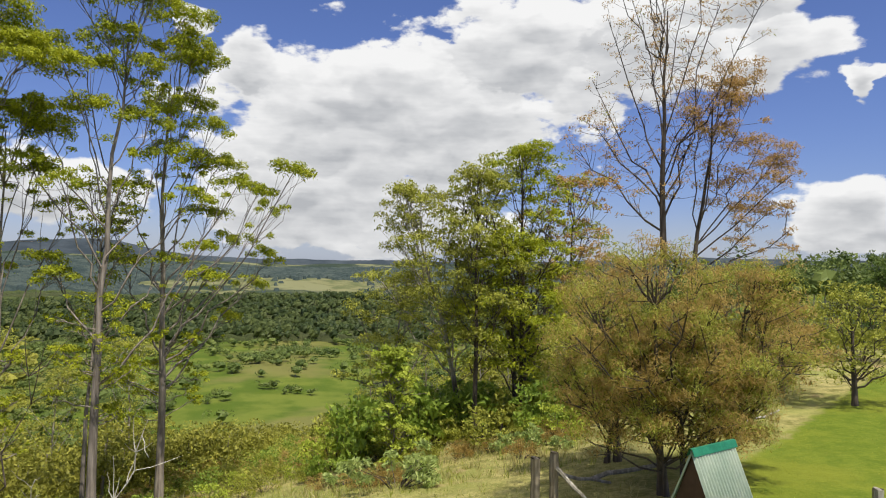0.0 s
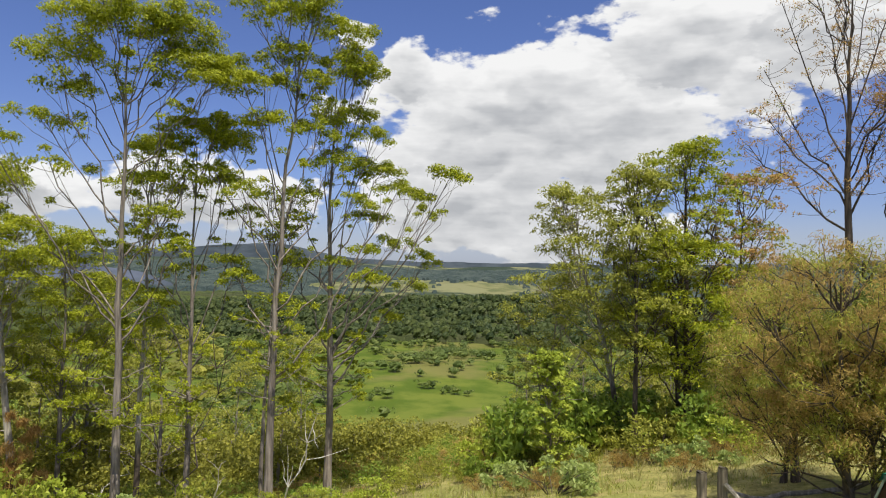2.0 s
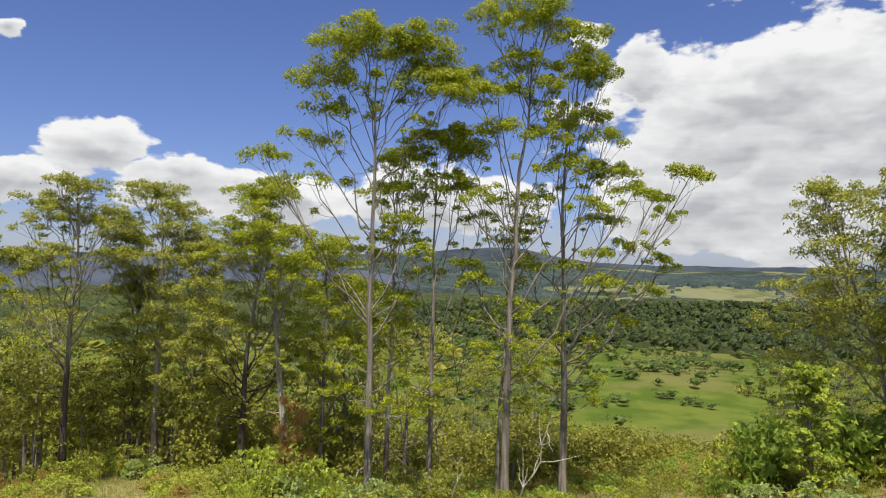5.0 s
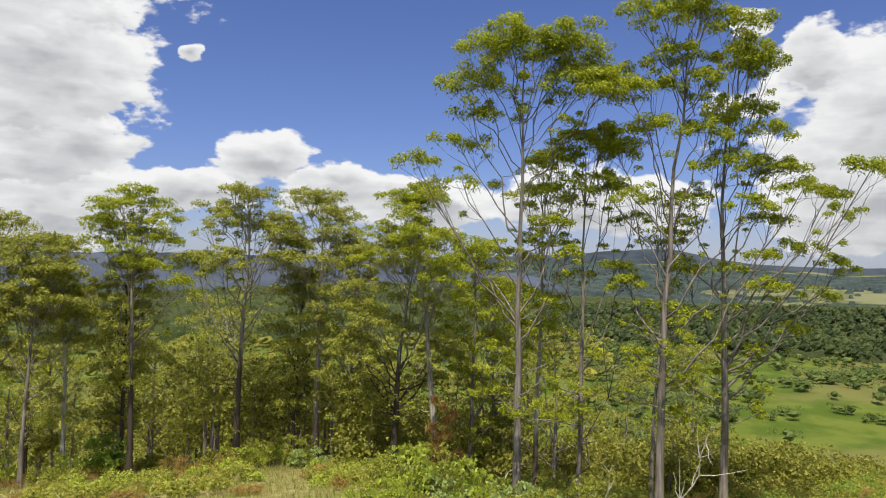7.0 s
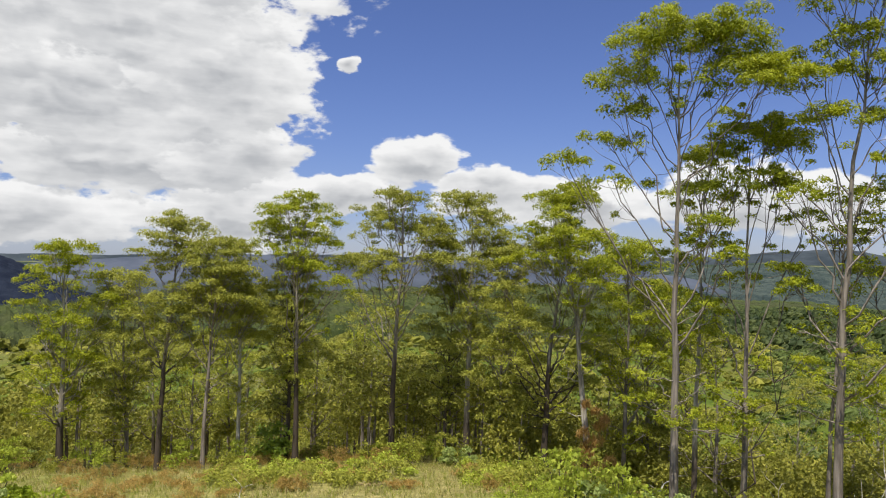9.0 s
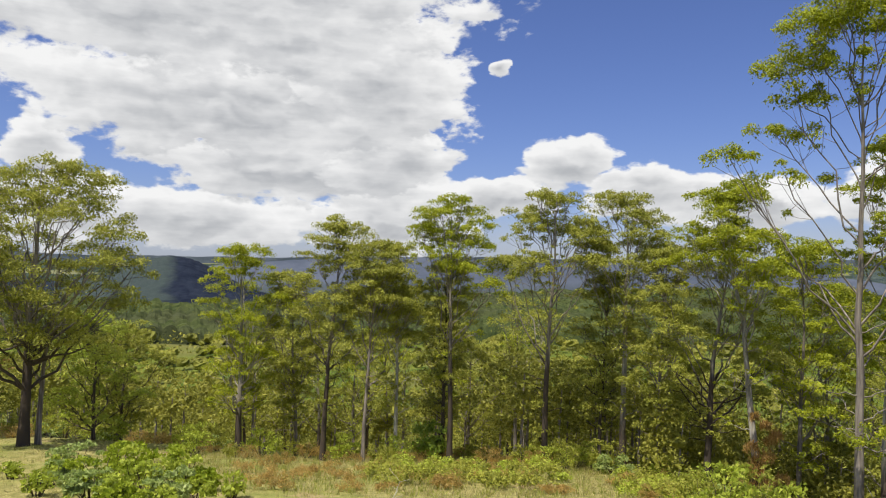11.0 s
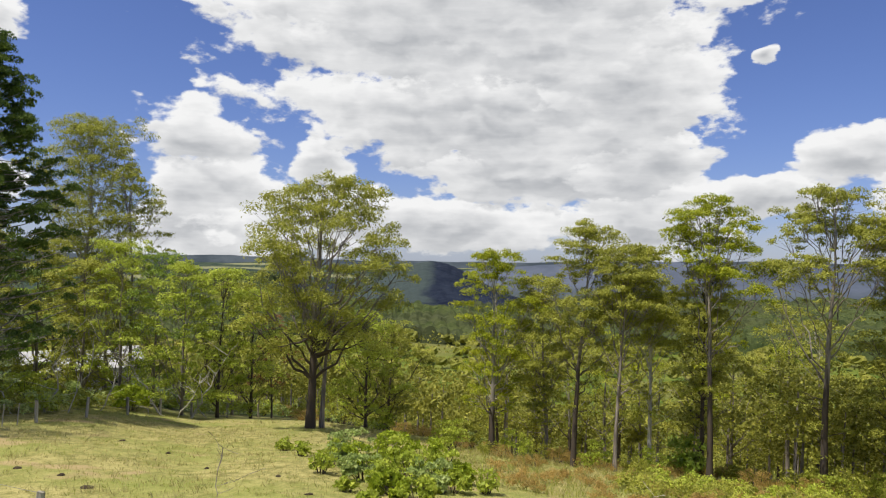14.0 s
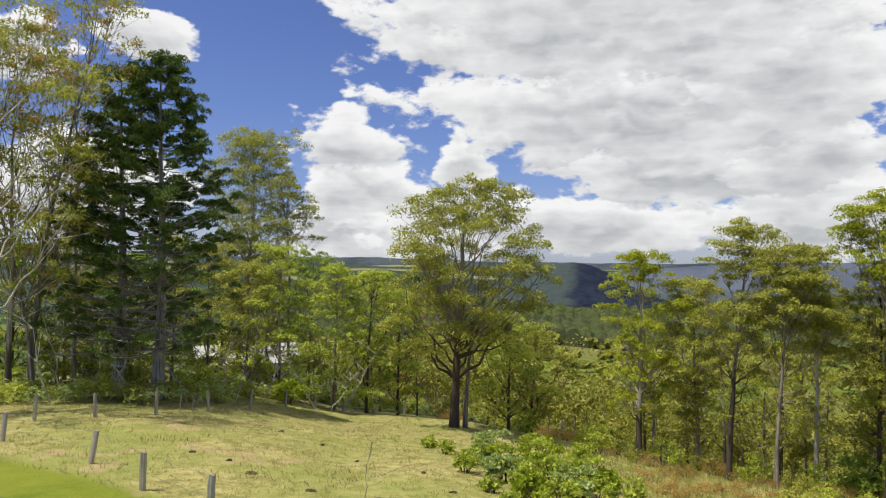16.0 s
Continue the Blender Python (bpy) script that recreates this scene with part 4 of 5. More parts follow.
tree("shrub", 3.9, 27.5, 4.6, 0.08, 0.55, 132, LEAF_FRESH, BARK_GREY, "tall bright green leafy shrub", girth=0.06, forms="ball", count=18, tuft=0.34, per=120, leaf_long=0.17, leaf_wide=0.09, hang=0.4, stems=1, category="shrub", group="shrubs on the slope")
shrub("shrub", 3.7, 22.5, 2.9, 1.6, 133, LEAF_PALE, "pale green broad-leaved shrub on the slope", 1100, 0.22, 0.07, lump=0.075)

rng = np.random.default_rng(77)
# undergrowth at the tree line: a few grown shrubs, repeated
kinds = [shrub("shrub", 44 + 5 * k, 38 + k, w, hh, 140 + k, leaf, text, 880, ll * 1.15, lw * 1.15, lump=0.115) for k, (w, hh, leaf, text, ll, lw) in enumerate((
    (2.4, 1.7, LEAF_FRESH, "leafy green shrub under the gums", 0.15, 0.085), (2.4, 1.5, LEAF_OLIVE, "olive shrub under the gums", 0.18, 0.07), (2.0, 1.2, LEAF_PALE, "pale green shrub under the gums", 0.2, 0.1),
    (2.6, 2.5, LEAF_OLIVE, "tall olive thicket under the gums", 0.17, 0.08), (2.2, 1.1, LEAF_DRY, "dry brownish shrub in long grass", 0.2, 0.03), (2.6, 2.2, LEAF_DARK, "dark green shrub under the trees", 0.22, 0.12)))]


def repeat(k, az, r, size):
    p = bearing(az, r)
    c = copy_thing(kinds[k], pose(p.x, p.y, float(land(p.x, p.y)), 0, 0, rng.uniform(0, 360)))
    c.scale = (size, size, size * rng.uniform(0.8, 1.2))


for az in np.arange(21, 50, 0.75):  # below the tall gums
    repeat(int(rng.choice([0, 0, 1, 2, 2, 3])), az + rng.uniform(-0.4, 0.4), rng.uniform(25, 33), rng.uniform(0.5, 1.0) * float(knots(az, (21, 0.5), (29, 0.55), (34, 1.0))))
for az in np.arange(18, 50, 0.6):  # low leafy edge in front of them
    repeat(int(rng.choice([0, 0, 2, 2, 1])), az + rng.uniform(-0.3, 0.3), rng.uniform(20.5, 25), rng.uniform(0.28, 0.55))
for az in np.arange(-11, 9, 0.6):  # thick growth round the forked gum
    repeat(int(rng.choice([0, 3, 5, 5, 1])), az + rng.uniform(-0.3, 0.3), rng.uniform(29.5, 36), rng.uniform(0.8, 1.25))
for az in np.arange(50, 88, 0.9):  # below the row
    repeat(int(rng.choice([0, 1, 1, 3, 4, 4])), az + rng.uniform(-0.5, 0.5), rng.uniform(37, 47), rng.uniform(0.5, 0.95))
for az in np.arange(-12, 21, 0.8):  # slope towards the lawn
    repeat(int(rng.choice([0, 1, 1, 3, 4, 5])), az + rng.uniform(-0.5, 0.5), rng.uniform(27, 38), rng.uniform(0.45, 1.0) * float(knots(az, (-2, 1.0), (3, 0.8), (6, 0.5), (21, 0.5))))
for az in np.arange(-10, 10, 1.3):
    repeat(int(rng.choice([1, 4, 4, 2])), az + rng.uniform(-0.5, 0.5), rng.uniform(23.5, 28), rng.uniform(0.4, 0.7))
for az in np.arange(84, 134, 0.85):  # along the far fence
    repeat(int(rng.choice([0, 0, 1, 2, 3, 4])), az + rng.uniform(-0.5, 0.5), rng.uniform(1.1, 1.4) * knots(az, (84, 46), (98, 49), (104, 66), (108, 60), (113, 50), (118, 43), (122, 42), (134, 40)), rng.uniform(0.7, 1.3))
for az in (-28, -26.5, -30.5, -33, -24):
    repeat(3, az, rng.uniform(48, 56), rng.uniform(1.1, 1.6))



def undergrowth(spots, mat, label, seed, leaf_long=0.15, leaf_wide=0.08):
    """Low tangled growth as one thing. spots: (bearing, distance, width, height)."""
    g = np.random.default_rng(seed)
    buf = Buffer()
    for az, r, wide, high in spots:
        p = bearing(az, r)
        for k in range(9):
            a, q = g.uniform(0, 6.28), math.sqrt(g.random())
            c = np.array([p.x + math.cos(a) * q * wide / 2, p.y + math.sin(a) * q * wide / 2, 0.0])
            c[2] = float(land(c[0], c[1])) + high * g.uniform(0.25, 0.85) * (1.1 - 0.5 * q)
            pts, face = tuft_leaves(g, c, 0.17 * (wide + high) * g.uniform(0.6, 1.1), 0.8, 34)
            pts[:, 2] = np.maximum(pts[:, 2], land(pts[:, 0], pts[:, 1]) + 0.02)
            buf.leaves(g, pts, leaf_long, leaf_wide, 0.1, face)
    return tagged(buf.object("undergrowth", mat), label, "undergrowth", kind="stuff")


def strip(az0, az1, step, near, far, w0, w1, h0, h1, seed, gap=(999, 999)):
    g = np.random.default_rng(seed)
    return [(a + g.uniform(-0.4, 0.4), g.uniform(near, far), g.uniform(w0, w1), g.uniform(h0, h1)) for a in np.arange(az0, az1, step) if not gap[0] < a < gap[1]]


# where the paddock breaks off, but for one bare shoulder
undergrowth(strip(38, 74, 0.6, 28, 37, 0.8, 1.7, 0.5, 1.2, 601, (53.5, 58.5)), LEAF_OLIVE, "low olive growth along the paddock's edge", 611)
undergrowth(strip(38, 72, 0.9, 27, 38, 0.7, 1.5, 0.4, 1.1, 602, (53.5, 58.5)), LEAF_FRESH, "low fresh green growth along the paddock's edge", 612)
undergrowth(strip(38, 84, 0.8, 26.5, 38, 0.7, 1.4, 0.3, 0.7, 603, (54.5, 57.5)), LEAF_DRY, "dry brownish bracken along the paddock's edge", 613, 0.2, 0.035)
# on the falling ground below the tall gums and before the meadow
undergrowth(strip(4, 40, 0.4, 33, 60, 1.2, 2.4, 0.8, 1.7, 604), LEAF_OLIVE, "olive bushes on the slope below the gums", 614, 0.17, 0.08)
undergrowth(strip(4, 40, 0.6, 31, 58, 1.0, 2.2, 0.6, 1.5, 605), LEAF_DRY, "dry brownish bushes on the slope below the gums", 615, 0.2, 0.04)
undergrowth(strip(4, 40, 0.6, 29, 50, 1.0, 2.0, 0.6, 1.5, 606), LEAF_DARK, "dark green bushes on the slope below the gums", 616, 0.16, 0.08)
# low growth close behind the far fence
for leaf, seed in ((LEAF_FRESH, 607), (LEAF_OLIVE, 608), (LEAF_PALE, 609)):
    undergrowth([(a, d * float(knots(a, (98, 62), (104, 62), (108, 57), (113, 47), (118, 40), (122, 38), (134, 38))), w, q) for a, d, w, q in strip(99, 134, 1.6, 1.07, 1.17, 1.2, 2.4, 0.8, 1.8, seed)], leaf, "leafy low growth close behind the fence", seed + 20, 0.2, 0.11)

# ---- second line of gums behind the row, repeated from four grown ones ----
backs = [tree("gum_tree", 62 + 6 * k, 52 + 2 * k, hh, 0.3, sp, 160 + k, leaf, bark, "olive gum on the falling slope behind the row", girth=0.15, forms=form, count=13, tuft=0.9, per=110, low=5, leaf_long=0.2, leaf_wide=0.08)
         for k, (hh, sp, leaf, bark, form) in enumerate(((12.0, 2.6, LEAF_OLIVE, BARK_GREY, "dome"), (10.5, 2.4, LEAF_OLIVE, BARK_PALE, "ball"), (13.0, 2.6, LEAF_GUM, BARK_DARK, "dome"), (9.5, 2.8, LEAF_OLIVE, BARK_GREY, "ball")))]
for az, r, k in [(a + rng.uniform(-0.7, 0.7), rng.uniform(48, 66), int(rng.integers(0, 4))) for a in np.arange(38, 85, 2.5)] + [(a, rng.uniform(44, 60), int(rng.integers(0, 4))) for a in np.arange(-14, 6, 2.2)] + [(a, rng.uniform(40, 52), int(rng.integers(0, 4))) for a in (24, 29, 34.5, 36.5)]:
    p = bearing(az, r)
    c = copy_thing(backs[k], pose(p.x, p.y, float(land(p.x, p.y)), 0, 0, rng.uniform(0, 360)))
    q = rng.uniform(0.75, 1.05) * (0.62 if az < 10 else 1.0)
    c.scale = (q, q, q)

# ---- woods on the slope, in the valley and on the ridges ----


def woods(name, spots, lobes, per, leaf_size, mat, label, seed, broad=0.36, mid=0.62, core=0.45):
    """Many small trees as one thing: crowns of leafy lobes, with trunks."""
    rng = np.random.default_rng(seed)
    buf, stems = Buffer(), Buffer()
    x, y, h = (np.array(c) for c in zip(*spots))
    z = land(x, y)
    for i in range(len(x)):
        w = h[i] * broad
        c = np.array([x[i], y[i], z[i]])
        pts = []
        for k in range(lobes):
            d = rng.normal(size=3) * [w * 0.55, w * 0.55, h[i] * 0.15]
            pts.append(clump(rng, c + [0, 0, h[i] * mid] + d, w * rng.uniform(0.4, 0.75), 0.75, per))
        buf.leaves(rng, np.concatenate(pts), leaf_size, leaf_size * 0.7, 0.0)
        u, t = np.meshgrid(np.radians(np.linspace(-75, 84, 5)), np.linspace(0, 2 * math.pi, 9)[:-1], indexing="ij")
        lump = 1 + 0.28 * np.sin(2 * t + rng.uniform(0, 6)) * np.cos(u) + 0.2 * np.sin(3 * t + 4 * u + rng.uniform(0, 6)) + rng.normal(size=u.shape) * 0.1
        ball = np.stack([np.cos(u) * np.cos(t) * w * core * lump, np.cos(u) * np.sin(t) * w * core * lump, np.sin(u) * h[i] * 0.34 * core * lump], -1).reshape(-1, 3) + c + [0, 0, h[i] * mid]
        row, col = np.meshgrid(np.arange(4), np.arange(8), indexing="ij")
        a, b, d, e = row * 8 + col, row * 8 + (col + 1) % 8, (row + 1) * 8 + (col + 1) % 8, (row + 1) * 8 + col
        buf.add(ball, np.stack([a, b, d, a, d, e], -1).reshape(-1, 3))
        if leaf_size < 1.0:
            stems.tube([c - [0, 0, 0.3], c + [0.1, 0, h[i] * 0.35], c + [0.2, 0.1, h[i] * 0.7]], [h[i] * 0.014, h[i] * 0.011, h[i] * 0.005], 4)
    ob = buf.object(name, mat)
    if stems.n:
        stems.object("trunk", BARK_GREY, ob)
    return tagged(ob, label, "woods", kind="stuff")


def scatter(n, az0, az1, r0, r1, h0, h1, keep, seed):
    rng = np.random.default_rng(seed)
    out = []
    while len(out) < n:
        az, r = rng.uniform(az0, az1), math.sqrt(rng.uniform(r0 * r0, r1 * r1))
        p = bearing(az, r)
        if keep(az, r, p.x, p.y):
            out.append((p.x, p.y, rng.uniform(h0, h1)))
    return out


def keep_low(spots):
    """Trees in front of the valley stay low enough to leave its meadows in view."""
    out = []
    for x, y, h in spots:
        r, az = math.hypot(x, y), math.degrees(math.atan2(-x, y))
        roof = float(knots(az, (-12, -4), (-1, -7), (3, -11.5), (7, -12.3), (21, -12.0), (25, -11.0), (29, -9), (36, -5), (44, -3), (112, -2.5)))
        room = EYE + r * math.tan(radians(roof)) - float(land(x, y))
        if room > 1.6:
            out.append((x, y, min(h, room)))
    return out


def open_meadow(az, r, x, y):
    """True where the valley floor lies open as grass."""
    b = float(bumps(np.array(x), np.array(y), 130, 9))
    if az < 24:
        return (300 < r < 670) and b < 0.42 and float(bumps(np.array(x), np.array(y), 48, 17)) < 0.3
    return (270 < r < 560) and b < -0.25 and not 84 < az < 106


def canopy(name, az0, az1, r0, r1, dr, daz, cell, high, mat, label, seed, keep, soft=False):
    """A closed forest roof: domed crowns side by side over the ground, sunk where the land is open."""
    r, a = np.meshgrid(np.arange(r0, r1, dr), np.radians(np.arange(az0, az1, daz)), indexing="ij")
    x, y = -r * np.sin(a), r * np.cos(a)
    i, j = np.floor(x / cell), np.floor(y / cell)
    best, tall = np.full(x.shape, 9.0), np.zeros(x.shape)
    for di in (-1, 0, 1):
        for dj in (-1, 0, 1):
            h1 = np.modf(np.abs(np.sin((i + di) * 127.1 + (j + dj) * 311.7 + seed) * 43758.5))[0]
            h2 = np.modf(np.abs(np.sin((i + di) * 269.5 + (j + dj) * 183.3 + seed) * 28001.8))[0]
            d = np.hypot(x / cell - i - di - 0.15 - 0.7 * h1, y / cell - j - dj - 0.15 - 0.7 * h2)
            tall = np.where(d < best, 0.6 + 0.4 * h2, tall)
            best = np.minimum(best, d)
    dome = np.sqrt(np.clip(1 - (best / 0.66) ** 2, 0.0, 1))
    z = land(x, y) + np.where((r > r0 + 1.5 * dr) & keep(np.degrees(a), r, x, y), high * tall * (0.12 + 0.88 * dome), -6.0)
    v = np.stack([x, y, z], -1).reshape(-1, 3)
    m = x.shape[1]
    p, q = np.meshgrid(np.arange(x.shape[0] - 1), np.arange(m - 1), indexing="ij")
    f = np.stack([p * m + q, p * m + q + 1, (p + 1) * m + q + 1, (p + 1) * m + q], -1).reshape(-1, 4)
    return tagged(new(name, mesh_of(name, v, f, mat, soft)), label, "forest", kind="stuff")


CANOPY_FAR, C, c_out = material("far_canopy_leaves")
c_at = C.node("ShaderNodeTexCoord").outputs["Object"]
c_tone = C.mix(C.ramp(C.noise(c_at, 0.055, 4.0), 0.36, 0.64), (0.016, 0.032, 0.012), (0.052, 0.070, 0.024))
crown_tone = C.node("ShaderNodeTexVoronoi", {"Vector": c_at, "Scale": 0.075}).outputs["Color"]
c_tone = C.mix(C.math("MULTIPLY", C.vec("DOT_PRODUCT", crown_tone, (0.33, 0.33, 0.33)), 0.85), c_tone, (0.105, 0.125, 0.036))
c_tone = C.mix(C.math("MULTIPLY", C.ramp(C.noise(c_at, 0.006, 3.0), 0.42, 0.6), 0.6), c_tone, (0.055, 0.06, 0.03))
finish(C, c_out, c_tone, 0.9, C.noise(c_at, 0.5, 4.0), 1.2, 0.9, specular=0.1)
# distance haze is mixed into these leaf colours as a blue-grey tint
CANOPY_RANGE, C, c_out = material("range_leaves_haze_tint")
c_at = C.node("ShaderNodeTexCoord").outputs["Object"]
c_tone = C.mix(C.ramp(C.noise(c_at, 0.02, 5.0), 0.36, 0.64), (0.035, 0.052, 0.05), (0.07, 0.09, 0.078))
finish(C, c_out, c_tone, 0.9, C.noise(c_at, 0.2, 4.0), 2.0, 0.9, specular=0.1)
# cloud shadow and blue haze over the hill are put into this colour
CANOPY_HILL_SHADED, C, c_out = material("hill_canopy_shadow_haze")
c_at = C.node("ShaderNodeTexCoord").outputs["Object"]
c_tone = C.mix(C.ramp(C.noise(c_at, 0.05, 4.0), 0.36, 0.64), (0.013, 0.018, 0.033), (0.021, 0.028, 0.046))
# the sunlit left slope is painted lighter and greener
lit_side = C.vec("DOT_PRODUCT", C.vec("SUBTRACT", c_at, tuple(bearing(88.6, 1250))), tuple(bearing(178.6, 1)))
c_tone = C.mix(C.ramp(C.math("ADD", lit_side, C.math("MULTIPLY", C.math("SUBTRACT", C.noise(c_at, 0.012, 4.0), 0.5), 90.0)), 4.0, 26.0), c_tone, (0.05, 0.066, 0.064))
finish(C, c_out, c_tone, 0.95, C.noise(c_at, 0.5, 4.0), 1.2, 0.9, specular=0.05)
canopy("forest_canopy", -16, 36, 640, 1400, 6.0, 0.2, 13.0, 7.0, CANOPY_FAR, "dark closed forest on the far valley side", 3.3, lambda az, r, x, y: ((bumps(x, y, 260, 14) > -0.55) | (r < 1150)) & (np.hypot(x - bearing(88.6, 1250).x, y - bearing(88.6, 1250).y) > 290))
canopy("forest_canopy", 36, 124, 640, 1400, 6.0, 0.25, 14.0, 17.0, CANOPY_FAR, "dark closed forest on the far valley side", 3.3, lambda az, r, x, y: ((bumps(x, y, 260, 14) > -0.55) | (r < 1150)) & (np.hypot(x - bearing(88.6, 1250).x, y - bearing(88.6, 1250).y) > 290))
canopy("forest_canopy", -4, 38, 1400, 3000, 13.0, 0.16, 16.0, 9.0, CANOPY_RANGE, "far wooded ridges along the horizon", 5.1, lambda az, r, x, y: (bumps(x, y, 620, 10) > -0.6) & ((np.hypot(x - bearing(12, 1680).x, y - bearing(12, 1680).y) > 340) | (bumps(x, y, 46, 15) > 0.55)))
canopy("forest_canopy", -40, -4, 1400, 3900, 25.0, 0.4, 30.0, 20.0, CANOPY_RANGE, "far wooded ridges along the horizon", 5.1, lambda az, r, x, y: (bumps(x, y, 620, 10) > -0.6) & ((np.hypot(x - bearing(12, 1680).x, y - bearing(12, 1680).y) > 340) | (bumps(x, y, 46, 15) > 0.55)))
canopy("hill_canopy", 80.5, 97, 1000, 1400, 3.5, 0.12, 13.0, 4.0, CANOPY_HILL_SHADED, "forest on a round hill, cloud shadow painted dark", 7.7, lambda az, r, x, y: np.hypot(x - bearing(88.6, 1250).x, y - bearing(88.6, 1250).y) < 300, True)
woods("slope_woods", keep_low(scatter(215, -12, 112, 66, 170, 6.5, 12, lambda az, r, x, y: bumps(np.array(x), np.array(y), 45, 8) > -0.5 and not (az > 98 and r < 90), 201)), 9, 72, 0.36, WOODS_NEAR, "olive eucalypt woods on the falling slope", 211, 0.4, 0.56, 0.25)
woods("slope_woods", keep_low(scatter(60, 37, 84, 48, 78, 4, 8.5, lambda az, r, x, y: True, 207)), 9, 80, 0.24, WOODS_NEAR, "olive brown young gums between the trunks of the row", 217, 0.36, 0.56, 0.12)
woods("slope_woods", scatter(46, 37, 62, 42, 62, 5, 8.5, lambda az, r, x, y: True, 210), 10, 85, 0.22, WOODS_NEAR, "olive brown young gums behind the tall gums", 220, 0.34, 0.6, 0.1)
woods("slope_woods", keep_low(scatter(150, 3, 32, 85, 290, 4.5, 9, lambda az, r, x, y: True, 221)), 7, 45, 0.5, WOODS_NEAR, "olive bushes and young trees above the meadows", 222, 0.45, 0.5, 0.3)
woods("slope_woods", scatter(75, 84, 106, 62, 150, 6, 10, lambda az, r, x, y: not (az > 98 and r < 80), 204), 9, 95, 0.34, WOODS_NEAR, "olive woods below the paddock", 214, 0.42, 0.52, 0.2)
woods("slope_woods", keep_low(scatter(130, 14, 50, 38, 68, 2.5, 5.5, lambda az, r, x, y: True, 205)), 8, 95, 0.21, WOODS_NEAR, "olive bushes and young trees below the tall gums", 215, 0.45, 0.46, 0.2)
woods("slope_woods", keep_low(scatter(330, -12, 112, 170, 300, 7, 13, lambda az, r, x, y: (az > 24 or r < 240) and bumps(np.array(x), np.array(y), 70, 8) > -0.45, 202)), 6, 34, 0.7, WOODS_NEAR, "olive eucalypt woods on the valley side", 212, 0.42, 0.5, 0.45)
woods("valley_woods", scatter(1000, -14, 32, 300, 690, 4.5, 10.5, lambda az, r, x, y: not open_meadow(az, r, x, y), 203), 5, 22, 0.85, WOODS_VALLEY, "clumps of dark trees between valley meadows", 213, 0.55, 0.42, 0.6)
woods("valley_woods", scatter(950, 30, 118, 280, 700, 6, 13, lambda az, r, x, y: not open_meadow(az, r, x, y), 208), 5, 14, 1.05, WOODS_NEAR, "olive woods across the valley floor", 218, 0.5, 0.5, 0.8)
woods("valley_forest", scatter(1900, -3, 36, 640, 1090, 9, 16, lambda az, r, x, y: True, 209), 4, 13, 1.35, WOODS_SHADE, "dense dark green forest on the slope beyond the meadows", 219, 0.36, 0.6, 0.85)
woods("hill_forest", scatter(170, -40, -14, 80, 420, 7, 12, lambda az, r, x, y: True, 206), 7, 36, 0.66, WOODS_VALLEY, "dark woods on the hill beyond the lawn", 216)

# ---- fences ----


def fence_post(az, r, high, thick, seed, lean=0.0, label="weathered grey split timber fence post", group="fence posts"):
    rng = np.random.default_rng(seed)
    buf = Buffer()
    s = np.linspace(0, 1, 7)
    path = np.stack([rng.normal(size=7) * 0.006 + lean * s, rng.normal(size=7) * 0.006, -0.3 + (high + 0.3) * s], 1)
    buf.tube(path, thick / 2 * (1 + rng.uniform(-0.08, 0.08, 7)), 8)
    top = path[-1]
    buf.tube([top, top + [0.004, 0, 0.012]], [thick / 2 * 0.98, 0.004], 8)
    p = bearing(az, r)
    ob = buf.object("fence_post", POST_OLD if thick > 0.21 else POST_WOOD, shade=False)
    ob.matrix_world = pose(p.x, p.y, float(land(p.x, p.y)), 0, 0, az)
    return tagged(ob, label, "fence post", group), Vector((p.x, p.y, float(land(p.x, p.y))))


far_line = [fence_post(az, r, 1.08, 0.16, 300 + k, rng.uniform(-0.05, 0.12), group="posts of the far paddock fence")[1] for k, (az, r) in enumerate(((129.6, 35), (125.7, 35.2), (121.6, 36.3), (117.9, 39), (114.8, 43), (112.05, 47.0), (109.8, 50.5), (107.55, 54.0), (105.0, 58), (102.6, 62)))]
near_line = [fence_post(az, r, 1.0, 0.17, 320 + k, lean, group="posts of the near paddock fence")[1] for k, (az, r, lean) in enumerate(((131.5, 29.5, 0.1), (126.0, 24.4, 0.16), (122.5, 20.5, 0.04), (117.7, 17.2, 0.05)))]
for az, r in ((120.0, 37.3), (119.1, 38)):
    fence_post(az, r, 1.0, 0.05, 340 + int(r * 10), 0.1, "thin dark steel stake in the fence line", "thin stakes of the far fence")
post_a = fence_post(-7.5, 17.6, 1.25, 0.24, 350, 0.0, "thick round strainer post of weathered timber", "gate posts")[1]
post_b = fence_post(-9.0, 17.8, 1.32, 0.22, 351, 0.0, "thick round strainer post of weathered timber", "gate posts")[1]
fence_post(-31.6, 17.0, 1.05, 0.2, 352, 0.0, "squat weathered post on the lawn", "gate posts")


def wire(name, a, b, high, label, thick=0.005, sag=0.03):
    buf = Buffer()
    u = np.linspace(0, 1, 7)
    path = np.stack([a.x + (b.x - a.x) * u, a.y + (b.y - a.y) * u, a.z + high + (b.z - a.z) * u - 4 * sag * u * (1 - u)], 1)
    buf.tube(path, np.full(7, thick), 4)
    return tagged(buf.object(name, WIRE_STEEL), label, "fence wire", "fence wires")


for line in (far_line, near_line):
    for a, b in zip(line, line[1:]):
        for hh in (0.5, 1.0):
            wire("fence_wire", a, b, hh, "plain sagging fence wire between posts")

